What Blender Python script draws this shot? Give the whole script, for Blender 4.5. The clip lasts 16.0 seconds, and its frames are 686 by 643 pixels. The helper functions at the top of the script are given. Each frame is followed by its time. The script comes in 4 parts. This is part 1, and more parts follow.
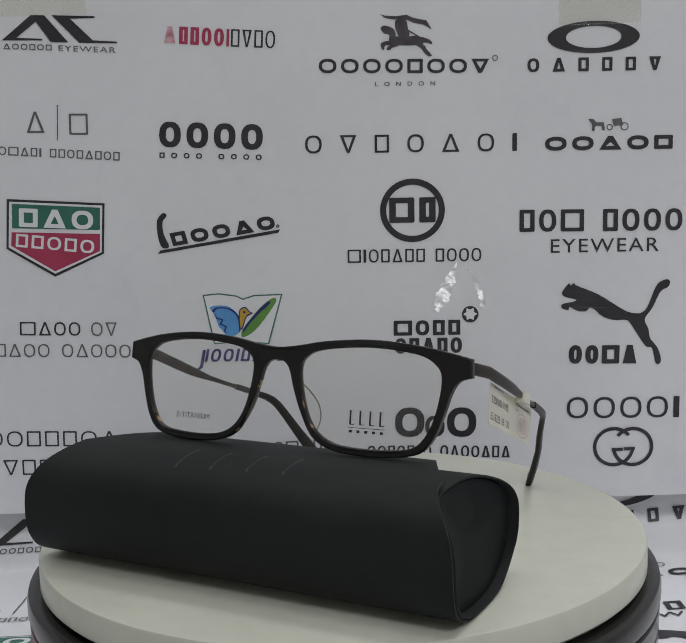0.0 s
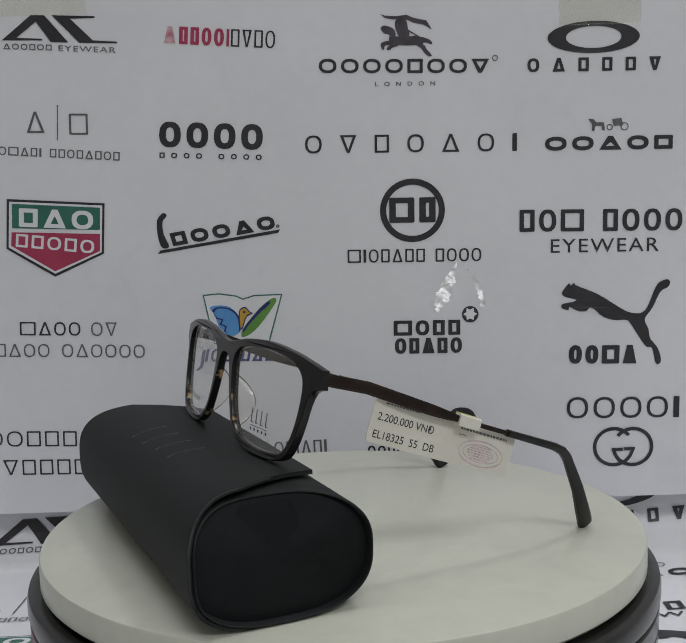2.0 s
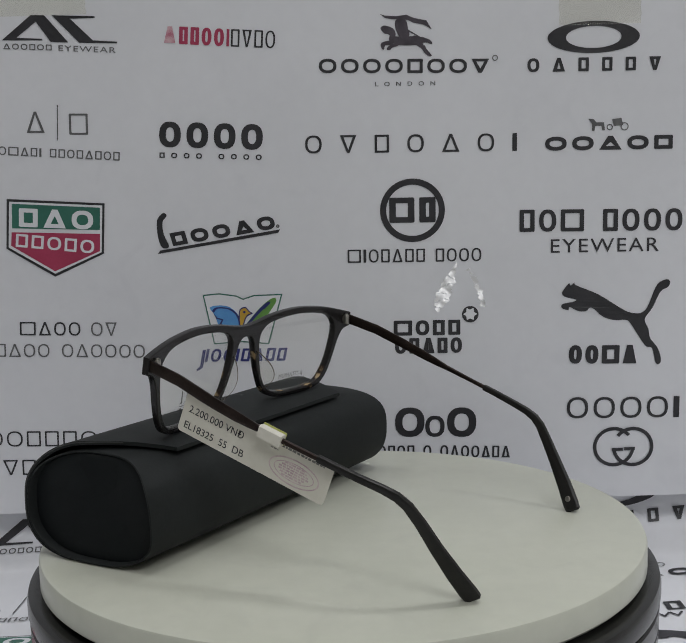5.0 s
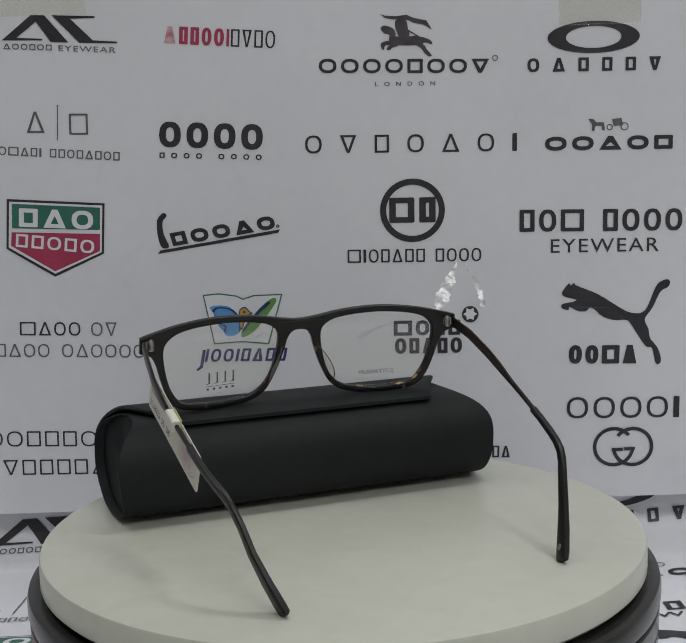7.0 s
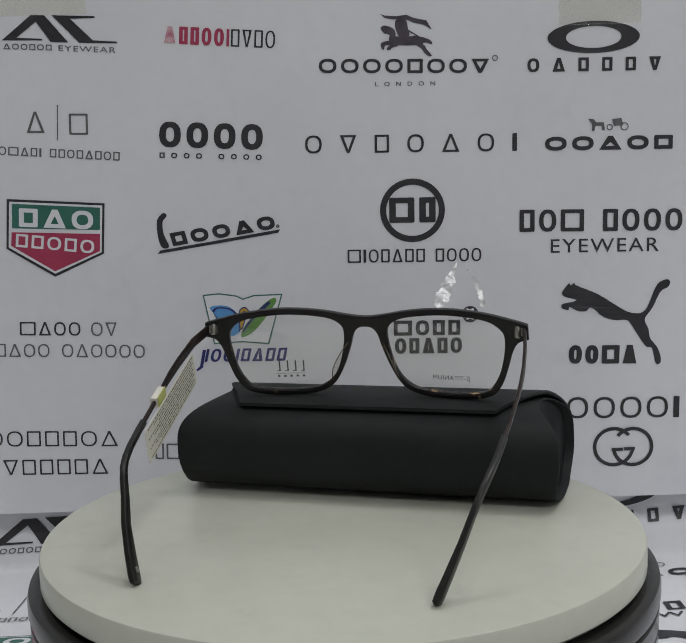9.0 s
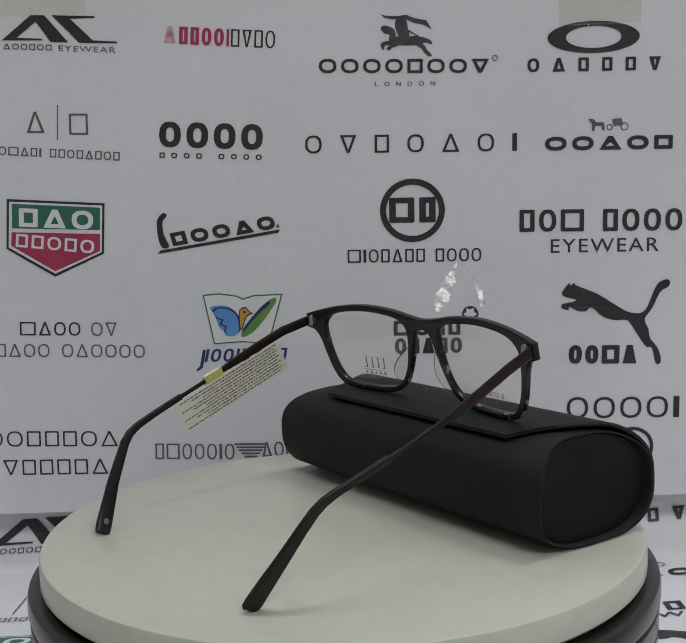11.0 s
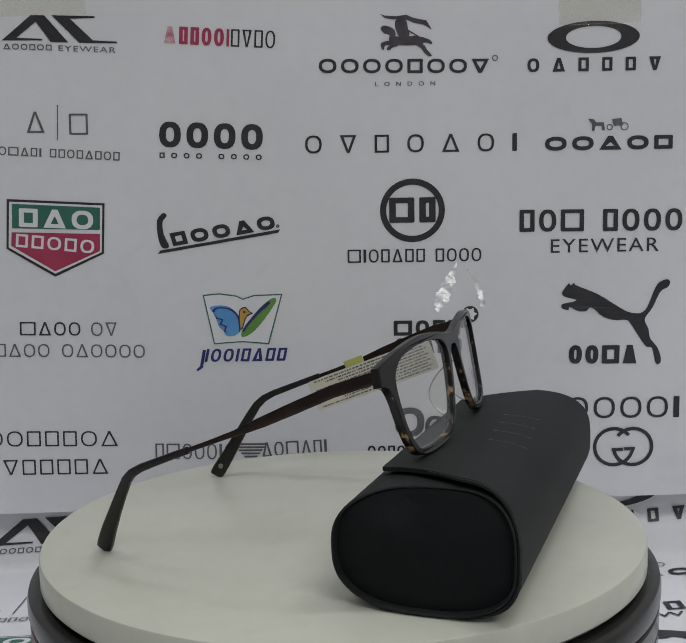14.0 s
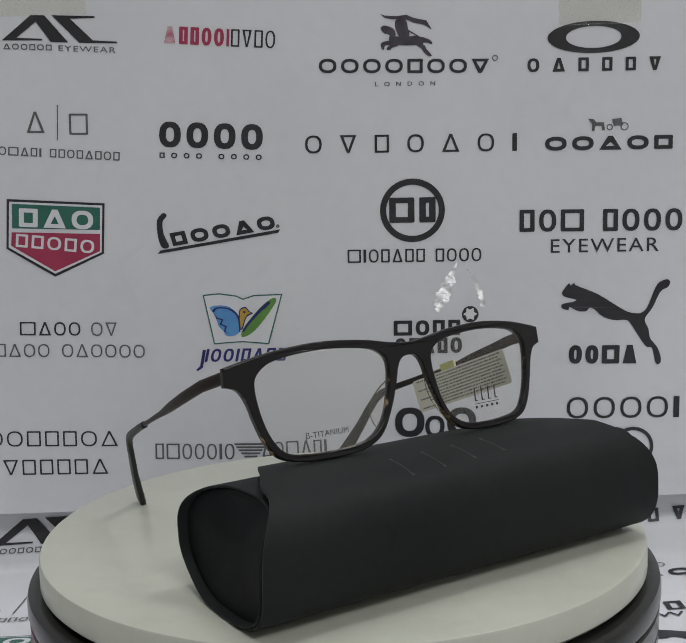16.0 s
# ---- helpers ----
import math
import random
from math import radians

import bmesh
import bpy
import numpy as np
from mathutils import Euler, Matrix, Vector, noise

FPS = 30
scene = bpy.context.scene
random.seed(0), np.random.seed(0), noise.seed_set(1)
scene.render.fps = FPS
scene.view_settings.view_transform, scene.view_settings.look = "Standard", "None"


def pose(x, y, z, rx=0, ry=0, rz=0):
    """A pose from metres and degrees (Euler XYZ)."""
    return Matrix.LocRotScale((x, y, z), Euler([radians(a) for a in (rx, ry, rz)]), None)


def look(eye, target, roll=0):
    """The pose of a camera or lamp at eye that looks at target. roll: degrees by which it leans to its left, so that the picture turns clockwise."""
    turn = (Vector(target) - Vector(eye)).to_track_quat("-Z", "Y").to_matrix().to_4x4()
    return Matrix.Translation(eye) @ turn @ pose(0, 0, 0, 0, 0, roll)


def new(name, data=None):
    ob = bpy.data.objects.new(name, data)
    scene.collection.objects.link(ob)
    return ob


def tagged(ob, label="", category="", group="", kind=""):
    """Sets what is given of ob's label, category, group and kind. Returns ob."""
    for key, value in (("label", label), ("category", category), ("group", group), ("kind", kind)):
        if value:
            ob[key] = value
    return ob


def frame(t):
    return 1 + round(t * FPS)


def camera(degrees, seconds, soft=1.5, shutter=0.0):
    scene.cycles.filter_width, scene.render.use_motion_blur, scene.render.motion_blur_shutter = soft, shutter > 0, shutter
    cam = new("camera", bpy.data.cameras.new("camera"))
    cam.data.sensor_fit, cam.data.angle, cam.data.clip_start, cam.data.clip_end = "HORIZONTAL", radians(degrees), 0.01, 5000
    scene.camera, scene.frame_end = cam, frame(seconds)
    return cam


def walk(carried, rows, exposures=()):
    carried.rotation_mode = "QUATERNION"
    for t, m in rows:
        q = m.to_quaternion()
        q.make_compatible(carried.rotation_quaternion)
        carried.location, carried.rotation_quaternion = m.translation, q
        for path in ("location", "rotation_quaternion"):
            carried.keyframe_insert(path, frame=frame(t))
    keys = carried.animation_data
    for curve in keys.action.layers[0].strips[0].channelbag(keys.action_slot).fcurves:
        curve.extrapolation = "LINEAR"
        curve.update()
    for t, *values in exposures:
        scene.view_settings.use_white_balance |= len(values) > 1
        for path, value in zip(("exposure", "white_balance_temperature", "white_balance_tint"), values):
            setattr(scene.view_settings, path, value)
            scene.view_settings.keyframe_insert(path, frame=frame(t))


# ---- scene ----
# The place: a small turntable on a counter before a hanging printed sheet.
# z = 0 is the floor; the counter is at 0.75 m; the disc's axis is x = y = 0.
COUNTER = 0.75
DISC = COUNTER + 0.09          # top of the turning disc
DISC_R, DISC_T = 0.1175, 0.0115
WALL_Y = 0.185                 # plane of the hanging sheet

cam = camera(35.108, 16.0, soft=1.2)
eye = Vector((0, -0.42, DISC + 0.1355))
pitch, yaw = radians(7.379), radians(0.331)
ahead = Vector((math.sin(yaw) * math.cos(pitch), math.cos(yaw) * math.cos(pitch), -math.sin(pitch)))
view = look(eye, eye + ahead, -1.66)
walk(cam, [(0.0, view), (16.0, view)], exposures=[(0.0, 0.19), (0.6, 0.18), (1.5, 0.16), (3.0, 0.125), (5.0, 0.11), (14.0, 0.11), (15.0, 0.125), (15.5, 0.15), (16.0, 0.18)])

# ---- light ----
world = bpy.data.worlds.new("shop_air")
world.use_nodes = True
world.node_tree.nodes["Background"].inputs[0].default_value = (0.85, 0.92, 1.0, 1)
world.node_tree.nodes["Background"].inputs[1].default_value = 0.05
scene.world = world


def ceiling_lamp(x, y, sx, sy, watts):
    lamp = bpy.data.lights.new("ceiling_panel_light", "AREA")
    lamp.shape, lamp.size, lamp.size_y, lamp.energy = "RECTANGLE", sx, sy, watts
    lamp.color = (0.982, 0.985, 1.0)
    ob = new("ceiling_panel_light", lamp)
    ob.matrix_world = pose(x, y, 2.66)
    return ob


ceiling_lamp(-0.5, 0.03, 1.2, 0.5, 5.0)
ceiling_lamp(0.62, 0.18, 0.4, 0.2, 6.6)
ceiling_lamp(0.75, -1.75, 1.2, 0.6, 21.8)


# ---- materials ----
def material(name, color, rough=0.5, metal=0.0, coat=0.0):
    m = bpy.data.materials.new(name)
    m.use_nodes = True
    b = m.node_tree.nodes["Principled BSDF"]
    b.inputs["Base Color"].default_value = (*color, 1)
    b.inputs["Roughness"].default_value = rough
    b.inputs["Metallic"].default_value = metal
    b.inputs["Coat Weight"].default_value = coat
    return m


def vary(m, scale, dark, light, bump=0.0, bump_scale=None, rough=None, detail=6.0):
    """Two scales of colour variation, with an optional fine relief."""
    nt = m.node_tree
    b = nt.nodes["Principled BSDF"]
    tc = nt.nodes.new("ShaderNodeTexCoord")
    big, small = nt.nodes.new("ShaderNodeTexNoise"), nt.nodes.new("ShaderNodeTexNoise")
    big.inputs["Scale"].default_value, small.inputs["Scale"].default_value = scale, scale * 14
    big.inputs["Detail"].default_value, small.inputs["Detail"].default_value = detail, 3.0
    add = nt.nodes.new("ShaderNodeMix")
    add.inputs[0].default_value = 0.3
    ramp = nt.nodes.new("ShaderNodeValToRGB")
    ramp.color_ramp.elements[0].position, ramp.color_ramp.elements[1].position = 0.35, 0.65
    ramp.color_ramp.elements[0].color, ramp.color_ramp.elements[1].color = (*dark, 1), (*light, 1)
    for n in (big, small):
        nt.links.new(tc.outputs["Object"], n.inputs["Vector"])
    nt.links.new(big.outputs["Fac"], add.inputs[2])
    nt.links.new(small.outputs["Fac"], add.inputs[3])
    nt.links.new(add.outputs[0], ramp.inputs[0])
    nt.links.new(ramp.outputs[0], b.inputs["Base Color"])
    if bump:
        fine = nt.nodes.new("ShaderNodeTexNoise")
        fine.inputs["Scale"].default_value = bump_scale or scale * 30
        nt.links.new(tc.outputs["Object"], fine.inputs["Vector"])
        bp = nt.nodes.new("ShaderNodeBump")
        bp.inputs["Strength"].default_value, bp.inputs["Distance"].default_value = bump, 0.0006
        nt.links.new(fine.outputs["Fac"], bp.inputs["Height"])
        nt.links.new(bp.outputs[0], b.inputs["Normal"])
    if rough:
        rr = nt.nodes.new("ShaderNodeMapRange")
        rr.inputs[3].default_value, rr.inputs[4].default_value = rough
        nt.links.new(big.outputs["Fac"], rr.inputs[0])
        nt.links.new(rr.outputs[0], b.inputs["Roughness"])
    return m


PAPER = vary(material("coated_paper", (0.78, 0.79, 0.82), 0.45), 9, (0.74, 0.75, 0.79), (0.79, 0.80, 0.84), 0.25, 14)
INK = vary(material("black_ink", (0.03, 0.03, 0.035), 0.45), 60, (0.018, 0.018, 0.022), (0.035, 0.034, 0.04))
INK_GREY = vary(material("grey_ink", (0.12, 0.12, 0.125), 0.45), 60, (0.10, 0.10, 0.105), (0.14, 0.14, 0.145))
INK_PLUM = vary(material("plum_ink", (0.06, 0.05, 0.065), 0.45), 160, (0.035, 0.028, 0.04), (0.085, 0.072, 0.09))
INK_RED = vary(material("crimson_ink", (0.5, 0.03, 0.09), 0.45), 60, (0.36, 0.03, 0.085), (0.44, 0.045, 0.11))
INK_FADED = vary(material("worn_crimson_ink", (0.6, 0.3, 0.36), 0.45), 160, (0.45, 0.10, 0.17), (0.74, 0.58, 0.62))
INK_GREEN = vary(material("green_ink", (0.03, 0.17, 0.12), 0.45), 60, (0.028, 0.14, 0.10), (0.035, 0.17, 0.125))
INK_BLUE = vary(material("sky_blue_ink", (0.1, 0.32, 0.66), 0.45), 60, (0.09, 0.28, 0.62), (0.12, 0.36, 0.70))
INK_NAVY = vary(material("navy_ink", (0.02, 0.03, 0.16), 0.45), 60, (0.018, 0.022, 0.13), (0.03, 0.035, 0.19))
INK_LEAF = vary(material("leaf_green_ink", (0.12, 0.30, 0.06), 0.45), 60, (0.10, 0.26, 0.05), (0.16, 0.36, 0.08))
INK_OCHRE = vary(material("ochre_ink", (0.55, 0.33, 0.03), 0.45), 60, (0.5, 0.3, 0.03), (0.6, 0.38, 0.05))
INK_WHITE = vary(material("bare_paper_ink", (0.78, 0.79, 0.82), 0.45), 40, (0.74, 0.75, 0.79), (0.79, 0.80, 0.83))
CREAM = vary(material("cream_plastic_disc", (0.66, 0.66, 0.58), 0.42), 9, (0.505, 0.52, 0.445), (0.578, 0.59, 0.508), 0.04, 300, (0.25, 0.32), 2.0)
BLACK_GLOSS = vary(material("black_gloss_plastic", (0.02, 0.02, 0.02), 0.18), 30, (0.008, 0.008, 0.008), (0.018, 0.018, 0.017), 0.05, 200, (0.14, 0.32))
BLACK_GLOSS.node_tree.nodes["Principled BSDF"].inputs["Specular IOR Level"].default_value = 0.35
LEATHER = vary(material("black_grained_leatherette", (0.018, 0.02, 0.02), 0.55), 22, (0.0115, 0.0135, 0.0139), (0.0172, 0.0197, 0.0201), 0.07, 700, (0.56, 0.7))
LINING = vary(material("black_end_panel", (0.012, 0.014, 0.015), 0.6), 22, (0.0068, 0.0085, 0.0095), (0.0098, 0.0118, 0.0128), 0.1, 700, (0.5, 0.7))
for leather in (LEATHER, LINING):
    leather.node_tree.nodes["Principled BSDF"].inputs["Specular IOR Level"].default_value = 0.18 if leather is LEATHER else 0.14
DEBOSS = vary(material("shiny_deboss", (0.02, 0.02, 0.021), 0.4), 200, (0.014, 0.015, 0.015), (0.024, 0.025, 0.025))
CUT_EDGE = vary(material("leatherette_cut_edge", (0.06, 0.06, 0.06), 0.6), 150, (0.018, 0.019, 0.019), (0.040, 0.041, 0.040))
TEMPLE = vary(material("brown_gunmetal", (0.09, 0.06, 0.05), 0.32, 0.85), 90, (0.026, 0.019, 0.017), (0.05, 0.036, 0.031), 0.05, 900, (0.28, 0.42))
RUBBER = vary(material("black_temple_sleeve", (0.018, 0.017, 0.017), 0.35), 60, (0.008, 0.008, 0.008), (0.018, 0.017, 0.016), 0.08, 900, (0.28, 0.45))
RUBBER.node_tree.nodes["Principled BSDF"].inputs["Specular IOR Level"].default_value = 0.3
STEEL = vary(material("hinge_steel", (0.4, 0.38, 0.35), 0.35, 1.0), 300, (0.26, 0.25, 0.23), (0.46, 0.44, 0.41))
LAMINATE = vary(material("counter_laminate", (0.5, 0.5, 0.5), 0.4), 5, (0.42, 0.42, 0.42), (0.52, 0.52, 0.51), 0.05, 300)
WALL_PAINT = vary(material("wall_paint", (0.72, 0.72, 0.7), 0.8), 1.5, (0.68, 0.68, 0.66), (0.75, 0.75, 0.73), 0.2, 120)
FLOOR_TILE = vary(material("floor_tile", (0.4, 0.39, 0.37), 0.4), 2, (0.34, 0.33, 0.31), (0.44, 0.43, 0.41), 0.1, 40)


def smudges(m, amount):
    """Sparse greyish scuffs over a base colour that vary() has set."""
    nt = m.node_tree
    b = nt.nodes["Principled BSDF"]
    old = b.inputs["Base Color"].links[0].from_socket
    tc, no, ramp, mix = nt.nodes.new("ShaderNodeTexCoord"), nt.nodes.new("ShaderNodeTexNoise"), nt.nodes.new("ShaderNodeValToRGB"), nt.nodes.new("ShaderNodeMix")
    no.inputs["Scale"].default_value, no.inputs["Detail"].default_value, no.inputs["Distortion"].default_value = 34, 7, 1.2
    ramp.color_ramp.elements[0].position, ramp.color_ramp.elements[1].position = 0.60, 0.74
    mix.data_type, mix.blend_type = "RGBA", "MULTIPLY"
    mix.inputs[7].default_value = (1 - amount, 1 - amount, 1 - amount * 0.9, 1)
    nt.links.new(tc.outputs["Object"], no.inputs["Vector"])
    nt.links.new(no.outputs["Fac"], ramp.inputs[0])
    nt.links.new(ramp.outputs[0], mix.inputs[0])
    nt.links.new(old, mix.inputs[6])
    nt.links.new(mix.outputs[2], b.inputs["Base Color"])


smudges(PAPER, 0.03)
smudges(CREAM, 0.06)


def tortoise():
    """Near-black acetate with amber flecks."""
    m = material("dark_tortoise_acetate", (0.02, 0.016, 0.014), 0.24)
    m.node_tree.nodes["Principled BSDF"].inputs["Specular IOR Level"].default_value = 0.3
    nt = m.node_tree
    tc, no, ramp = nt.nodes.new("ShaderNodeTexCoord"), nt.nodes.new("ShaderNodeTexNoise"), nt.nodes.new("ShaderNodeValToRGB")
    no.inputs["Scale"].default_value, no.inputs["Detail"].default_value = 150, 3
    e = ramp.color_ramp.elements
    e[0].position, e[0].color = 0.60, (0.014, 0.0125, 0.013, 1)
    e[1].position, e[1].color = 0.70, (0.36, 0.26, 0.14, 1)
    mid = e.new(0.64)
    mid.color = (0.035, 0.022, 0.015, 1)
    nt.links.new(tc.outputs["Object"], no.inputs["Vector"])
    # a black face sheet over tortoise: the flecks show on the cut edges, most of all beside the nose
    def ranged(socket, x0, x1, y0, y1):
        node = nt.nodes.new("ShaderNodeMapRange")
        for k, value in ((1, x0), (2, x1), (3, y0), (4, y1)):
            node.inputs[k].default_value = value
        nt.links.new(socket, node.inputs[0])
        return node.outputs[0]

    def math_node(operation, one, two=None):
        node = nt.nodes.new("ShaderNodeMath")
        node.operation = operation
        nt.links.new(one, node.inputs[0])
        if two is not None:
            nt.links.new(two, node.inputs[1])
        return node.outputs[0]

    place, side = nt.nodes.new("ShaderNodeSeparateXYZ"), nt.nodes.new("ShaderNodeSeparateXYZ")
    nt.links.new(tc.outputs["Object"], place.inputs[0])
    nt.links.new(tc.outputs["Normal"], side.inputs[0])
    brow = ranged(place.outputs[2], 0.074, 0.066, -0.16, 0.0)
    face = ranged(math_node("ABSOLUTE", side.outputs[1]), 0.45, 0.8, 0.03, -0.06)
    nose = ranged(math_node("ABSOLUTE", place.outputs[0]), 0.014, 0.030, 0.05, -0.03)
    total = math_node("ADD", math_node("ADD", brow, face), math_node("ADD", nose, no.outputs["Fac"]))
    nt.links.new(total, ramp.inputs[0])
    nt.links.new(ramp.outputs[0], nt.nodes["Principled BSDF"].inputs["Base Color"])
    return m


def clear(name, tint, strength, shine=0.025):
    """Thin clear sheet: lets light through and mirrors at the angle that glass does."""
    m = bpy.data.materials.new(name)
    m.use_nodes = True
    nt = m.node_tree
    nt.nodes.remove(nt.nodes["Principled BSDF"])
    tr, gl, mix = nt.nodes.new("ShaderNodeBsdfTransparent"), nt.nodes.new("ShaderNodeBsdfGlossy"), nt.nodes.new("ShaderNodeMixShader")
    lw, pw, ma = nt.nodes.new("ShaderNodeLayerWeight"), nt.nodes.new("ShaderNodeMath"), nt.nodes.new("ShaderNodeMath")
    lw.inputs[0].default_value = 0.5
    pw.operation, pw.inputs[1].default_value = "POWER", 4.5
    ma.operation, ma.inputs[1].default_value, ma.inputs[2].default_value = "MULTIPLY_ADD", 0.4, shine
    nt.links.new(lw.outputs["Facing"], pw.inputs[0])
    nt.links.new(pw.outputs[0], ma.inputs[0])
    tr.inputs[0].default_value = (*tint, 1)
    gl.inputs["Roughness"].default_value = strength
    nt.links.new(ma.outputs[0], mix.inputs[0])
    nt.links.new(tr.outputs[0], mix.inputs[1])
    nt.links.new(gl.outputs[0], mix.inputs[2])
    nt.links.new(mix.outputs[0], nt.nodes["Material Output"].inputs[0])
    return m


TORTOISE = tortoise()
LENS = clear("demo_lens_acrylic", (0.995, 0.995, 0.985), 0.05, 0.06)
PAD = clear("clear_silicone", (0.985, 0.98, 0.965), 0.08, 0.03)
PAD_EDGE = vary(material("amber_pad_edge", (0.2, 0.14, 0.09), 0.25), 200, (0.06, 0.045, 0.032), (0.14, 0.105, 0.075))
TAPE = clear("clear_tape", (0.955, 0.95, 0.92), 0.14, 0.03)
TAPE_OLD = clear("yellowed_tape", (0.975, 0.972, 0.94), 0.2, 0.02)
# mirrors far more than clear film would, to make the glint bright
FILM = clear("crumpled_film", (1.0, 1.0, 1.0), 0.48, 0.62)


# ---- mesh helpers ----
def empty(name, m, label, category, group="", kind=""):
    ob = new(name)
    ob.empty_display_size = 0.02
    ob.matrix_world = m
    return tagged(ob, label, category, group, kind)


def finish(name, me, mat, smooth=None):
    me.materials.append(mat)
    ob = new(name, me)
    if smooth is not None:
        for poly in me.polygons:
            poly.use_smooth = True
        me.set_sharp_from_angle(angle=radians(smooth))
    return ob


def part(name, bm, mat, parent=None, label="", smooth=35):
    me = bpy.data.meshes.new(name)
    bmesh.ops.recalc_face_normals(bm, faces=bm.faces)
    bm.to_mesh(me)
    bm.free()
    ob = finish(name, me, mat, smooth)
    if parent is not None:
        ob.parent = parent
    if label:
        tagged(ob, label)
    return ob


def lathe(profile, steps=128):
    """Turns (r, z) pairs, from the axis to the axis, about z."""
    bm = bmesh.new()
    rings = []
    for r, z in profile:
        if r < 1e-6:
            rings.append([bm.verts.new((0, 0, z))])
        else:
            rings.append([bm.verts.new((r * math.cos(2 * math.pi * k / steps), r * math.sin(2 * math.pi * k / steps), z)) for k in range(steps)])
    for a, b in zip(rings, rings[1:]):
        for k in range(steps):
            n = (k + 1) % steps
            if len(a) == 1:
                bm.faces.new((a[0], b[k], b[n]))
            elif len(b) == 1:
                bm.faces.new((a[k], a[n], b[0]))
            else:
                bm.faces.new((a[k], a[n], b[n], b[k]))
    return bm


def box(bm, lo, hi, bevel=0.0):
    vs = bmesh.ops.create_cube(bm, size=1)["verts"]
    for v in vs:
        v.co = Vector([lo[i] + (v.co[i] + 0.5) * (hi[i] - lo[i]) for i in range(3)])
    if bevel:
        es = list({e for v in vs for e in v.link_edges})
        bmesh.ops.bevel(bm, geom=es, offset=bevel, segments=2, affect="EDGES")
    return bm


def smooth_loop(pts, closed=True, n=8):
    """Catmull-Rom through the points; a point with a third value 1 is a corner."""
    out, m = [], len(pts)
    for i in range(m if closed else m - 1):
        p1, p2 = pts[i], pts[(i + 1) % m]
        p0 = pts[i - 1] if (closed or i) else p1
        p3 = pts[(i + 2) % m] if (closed or i + 2 < m) else p2
        if len(p1) > 2 and p1[2]:
            p0 = p1
        if len(p2) > 2 and p2[2]:
            p3 = p2
        for k in range(n):
            t = k / n
            out.append(tuple(0.5 * (2 * p1[j] + (p2[j] - p0[j]) * t + (2 * p0[j] - 5 * p1[j] + 4 * p2[j] - p3[j]) * t * t
                                    + (3 * p1[j] - p0[j] - 3 * p2[j] + p3[j]) * t ** 3) for j in range(2)))
    if not closed:
        out.append(tuple(pts[-1][:2]))
    return out


def plate(loops, depth=0.0, bevel=0.0):
    """A flat plate with holes in its xy plane, as a mesh: first loop outside, the others holes. depth: half thickness."""
    cu = bpy.data.curves.new("plate", "CURVE")
    cu.dimensions, cu.fill_mode, cu.extrude, cu.bevel_depth, cu.bevel_resolution = "2D", "BOTH", depth, bevel, 2
    if bevel:
        cu.offset = -bevel
    for loop in loops:
        sp = cu.splines.new("POLY")
        sp.points.add(len(loop) - 1)
        for q, (x, y) in zip(sp.points, loop):
            q.co = (x, y, 0, 1)
        sp.use_cyclic_u = True
    return curve_mesh(cu)


def curve_mesh(cu):
    ob = bpy.data.objects.new("tmp", cu)
    scene.collection.objects.link(ob)
    dg = bpy.context.evaluated_depsgraph_get()
    me = bpy.data.meshes.new_from_object(ob.evaluated_get(dg))
    bpy.data.objects.remove(ob)
    bpy.data.curves.remove(cu)
    return me


def text_mesh(body, size, spacing=1.0, bold=0.0):
    cu = bpy.data.curves.new("text", "FONT")
    cu.body, cu.size, cu.space_character, cu.fill_mode = body, size, spacing, "FRONT"
    cu.align_x, cu.align_y, cu.offset = "CENTER", "CENTER", bold
    return curve_mesh(cu)


def flat_part(name, me, mat, parent, m, label=""):
    """A mesh in its own xy plane, laid into the parent's space by m."""
    me.transform(m)
    ob = finish(name, me, mat)
    ob.parent = parent
    if label:
        tagged(ob, label)
    return ob


def sweep(path, closed_ends=True, sides=12, across=Vector((1, 0, 0))):
    """A bar along a path of (point, height, thickness), with a rounded section standing upright."""
    bm = bmesh.new()
    rings = []
    for i, (pt, hh, tt) in enumerate(path):
        a, b = Vector(path[max(i - 1, 0)][0]), Vector(path[min(i + 1, len(path) - 1)][0])
        d = (b - a).normalized()
        side = (across - d * across.dot(d)).normalized()
        top = side.cross(d).normalized()
        ring = []
        for k in range(sides):
            c, s = math.cos(2 * math.pi * (k + 0.5) / sides), math.sin(2 * math.pi * (k + 0.5) / sides)
            x, y = math.copysign(abs(c) ** 0.55, c), math.copysign(abs(s) ** 0.55, s)
            ring.append(bm.verts.new(Vector(pt) + side * x * tt / 2 + top * y * hh / 2))
        rings.append(ring)
    for r0, r1 in zip(rings, rings[1:]):
        for k in range(sides):
            n = (k + 1) % sides
            bm.faces.new((r0[k], r0[n], r1[n], r1[k]))
    if closed_ends:
        bm.faces.new(rings[0])
        bm.faces.new(rings[-1])
    return bm


# ---- the room ----
def slab(name, lo, hi, mat, label, category):
    bm = box(bmesh.new(), lo, hi)
    return tagged(part(name, bm, mat), label, category, kind="structure")


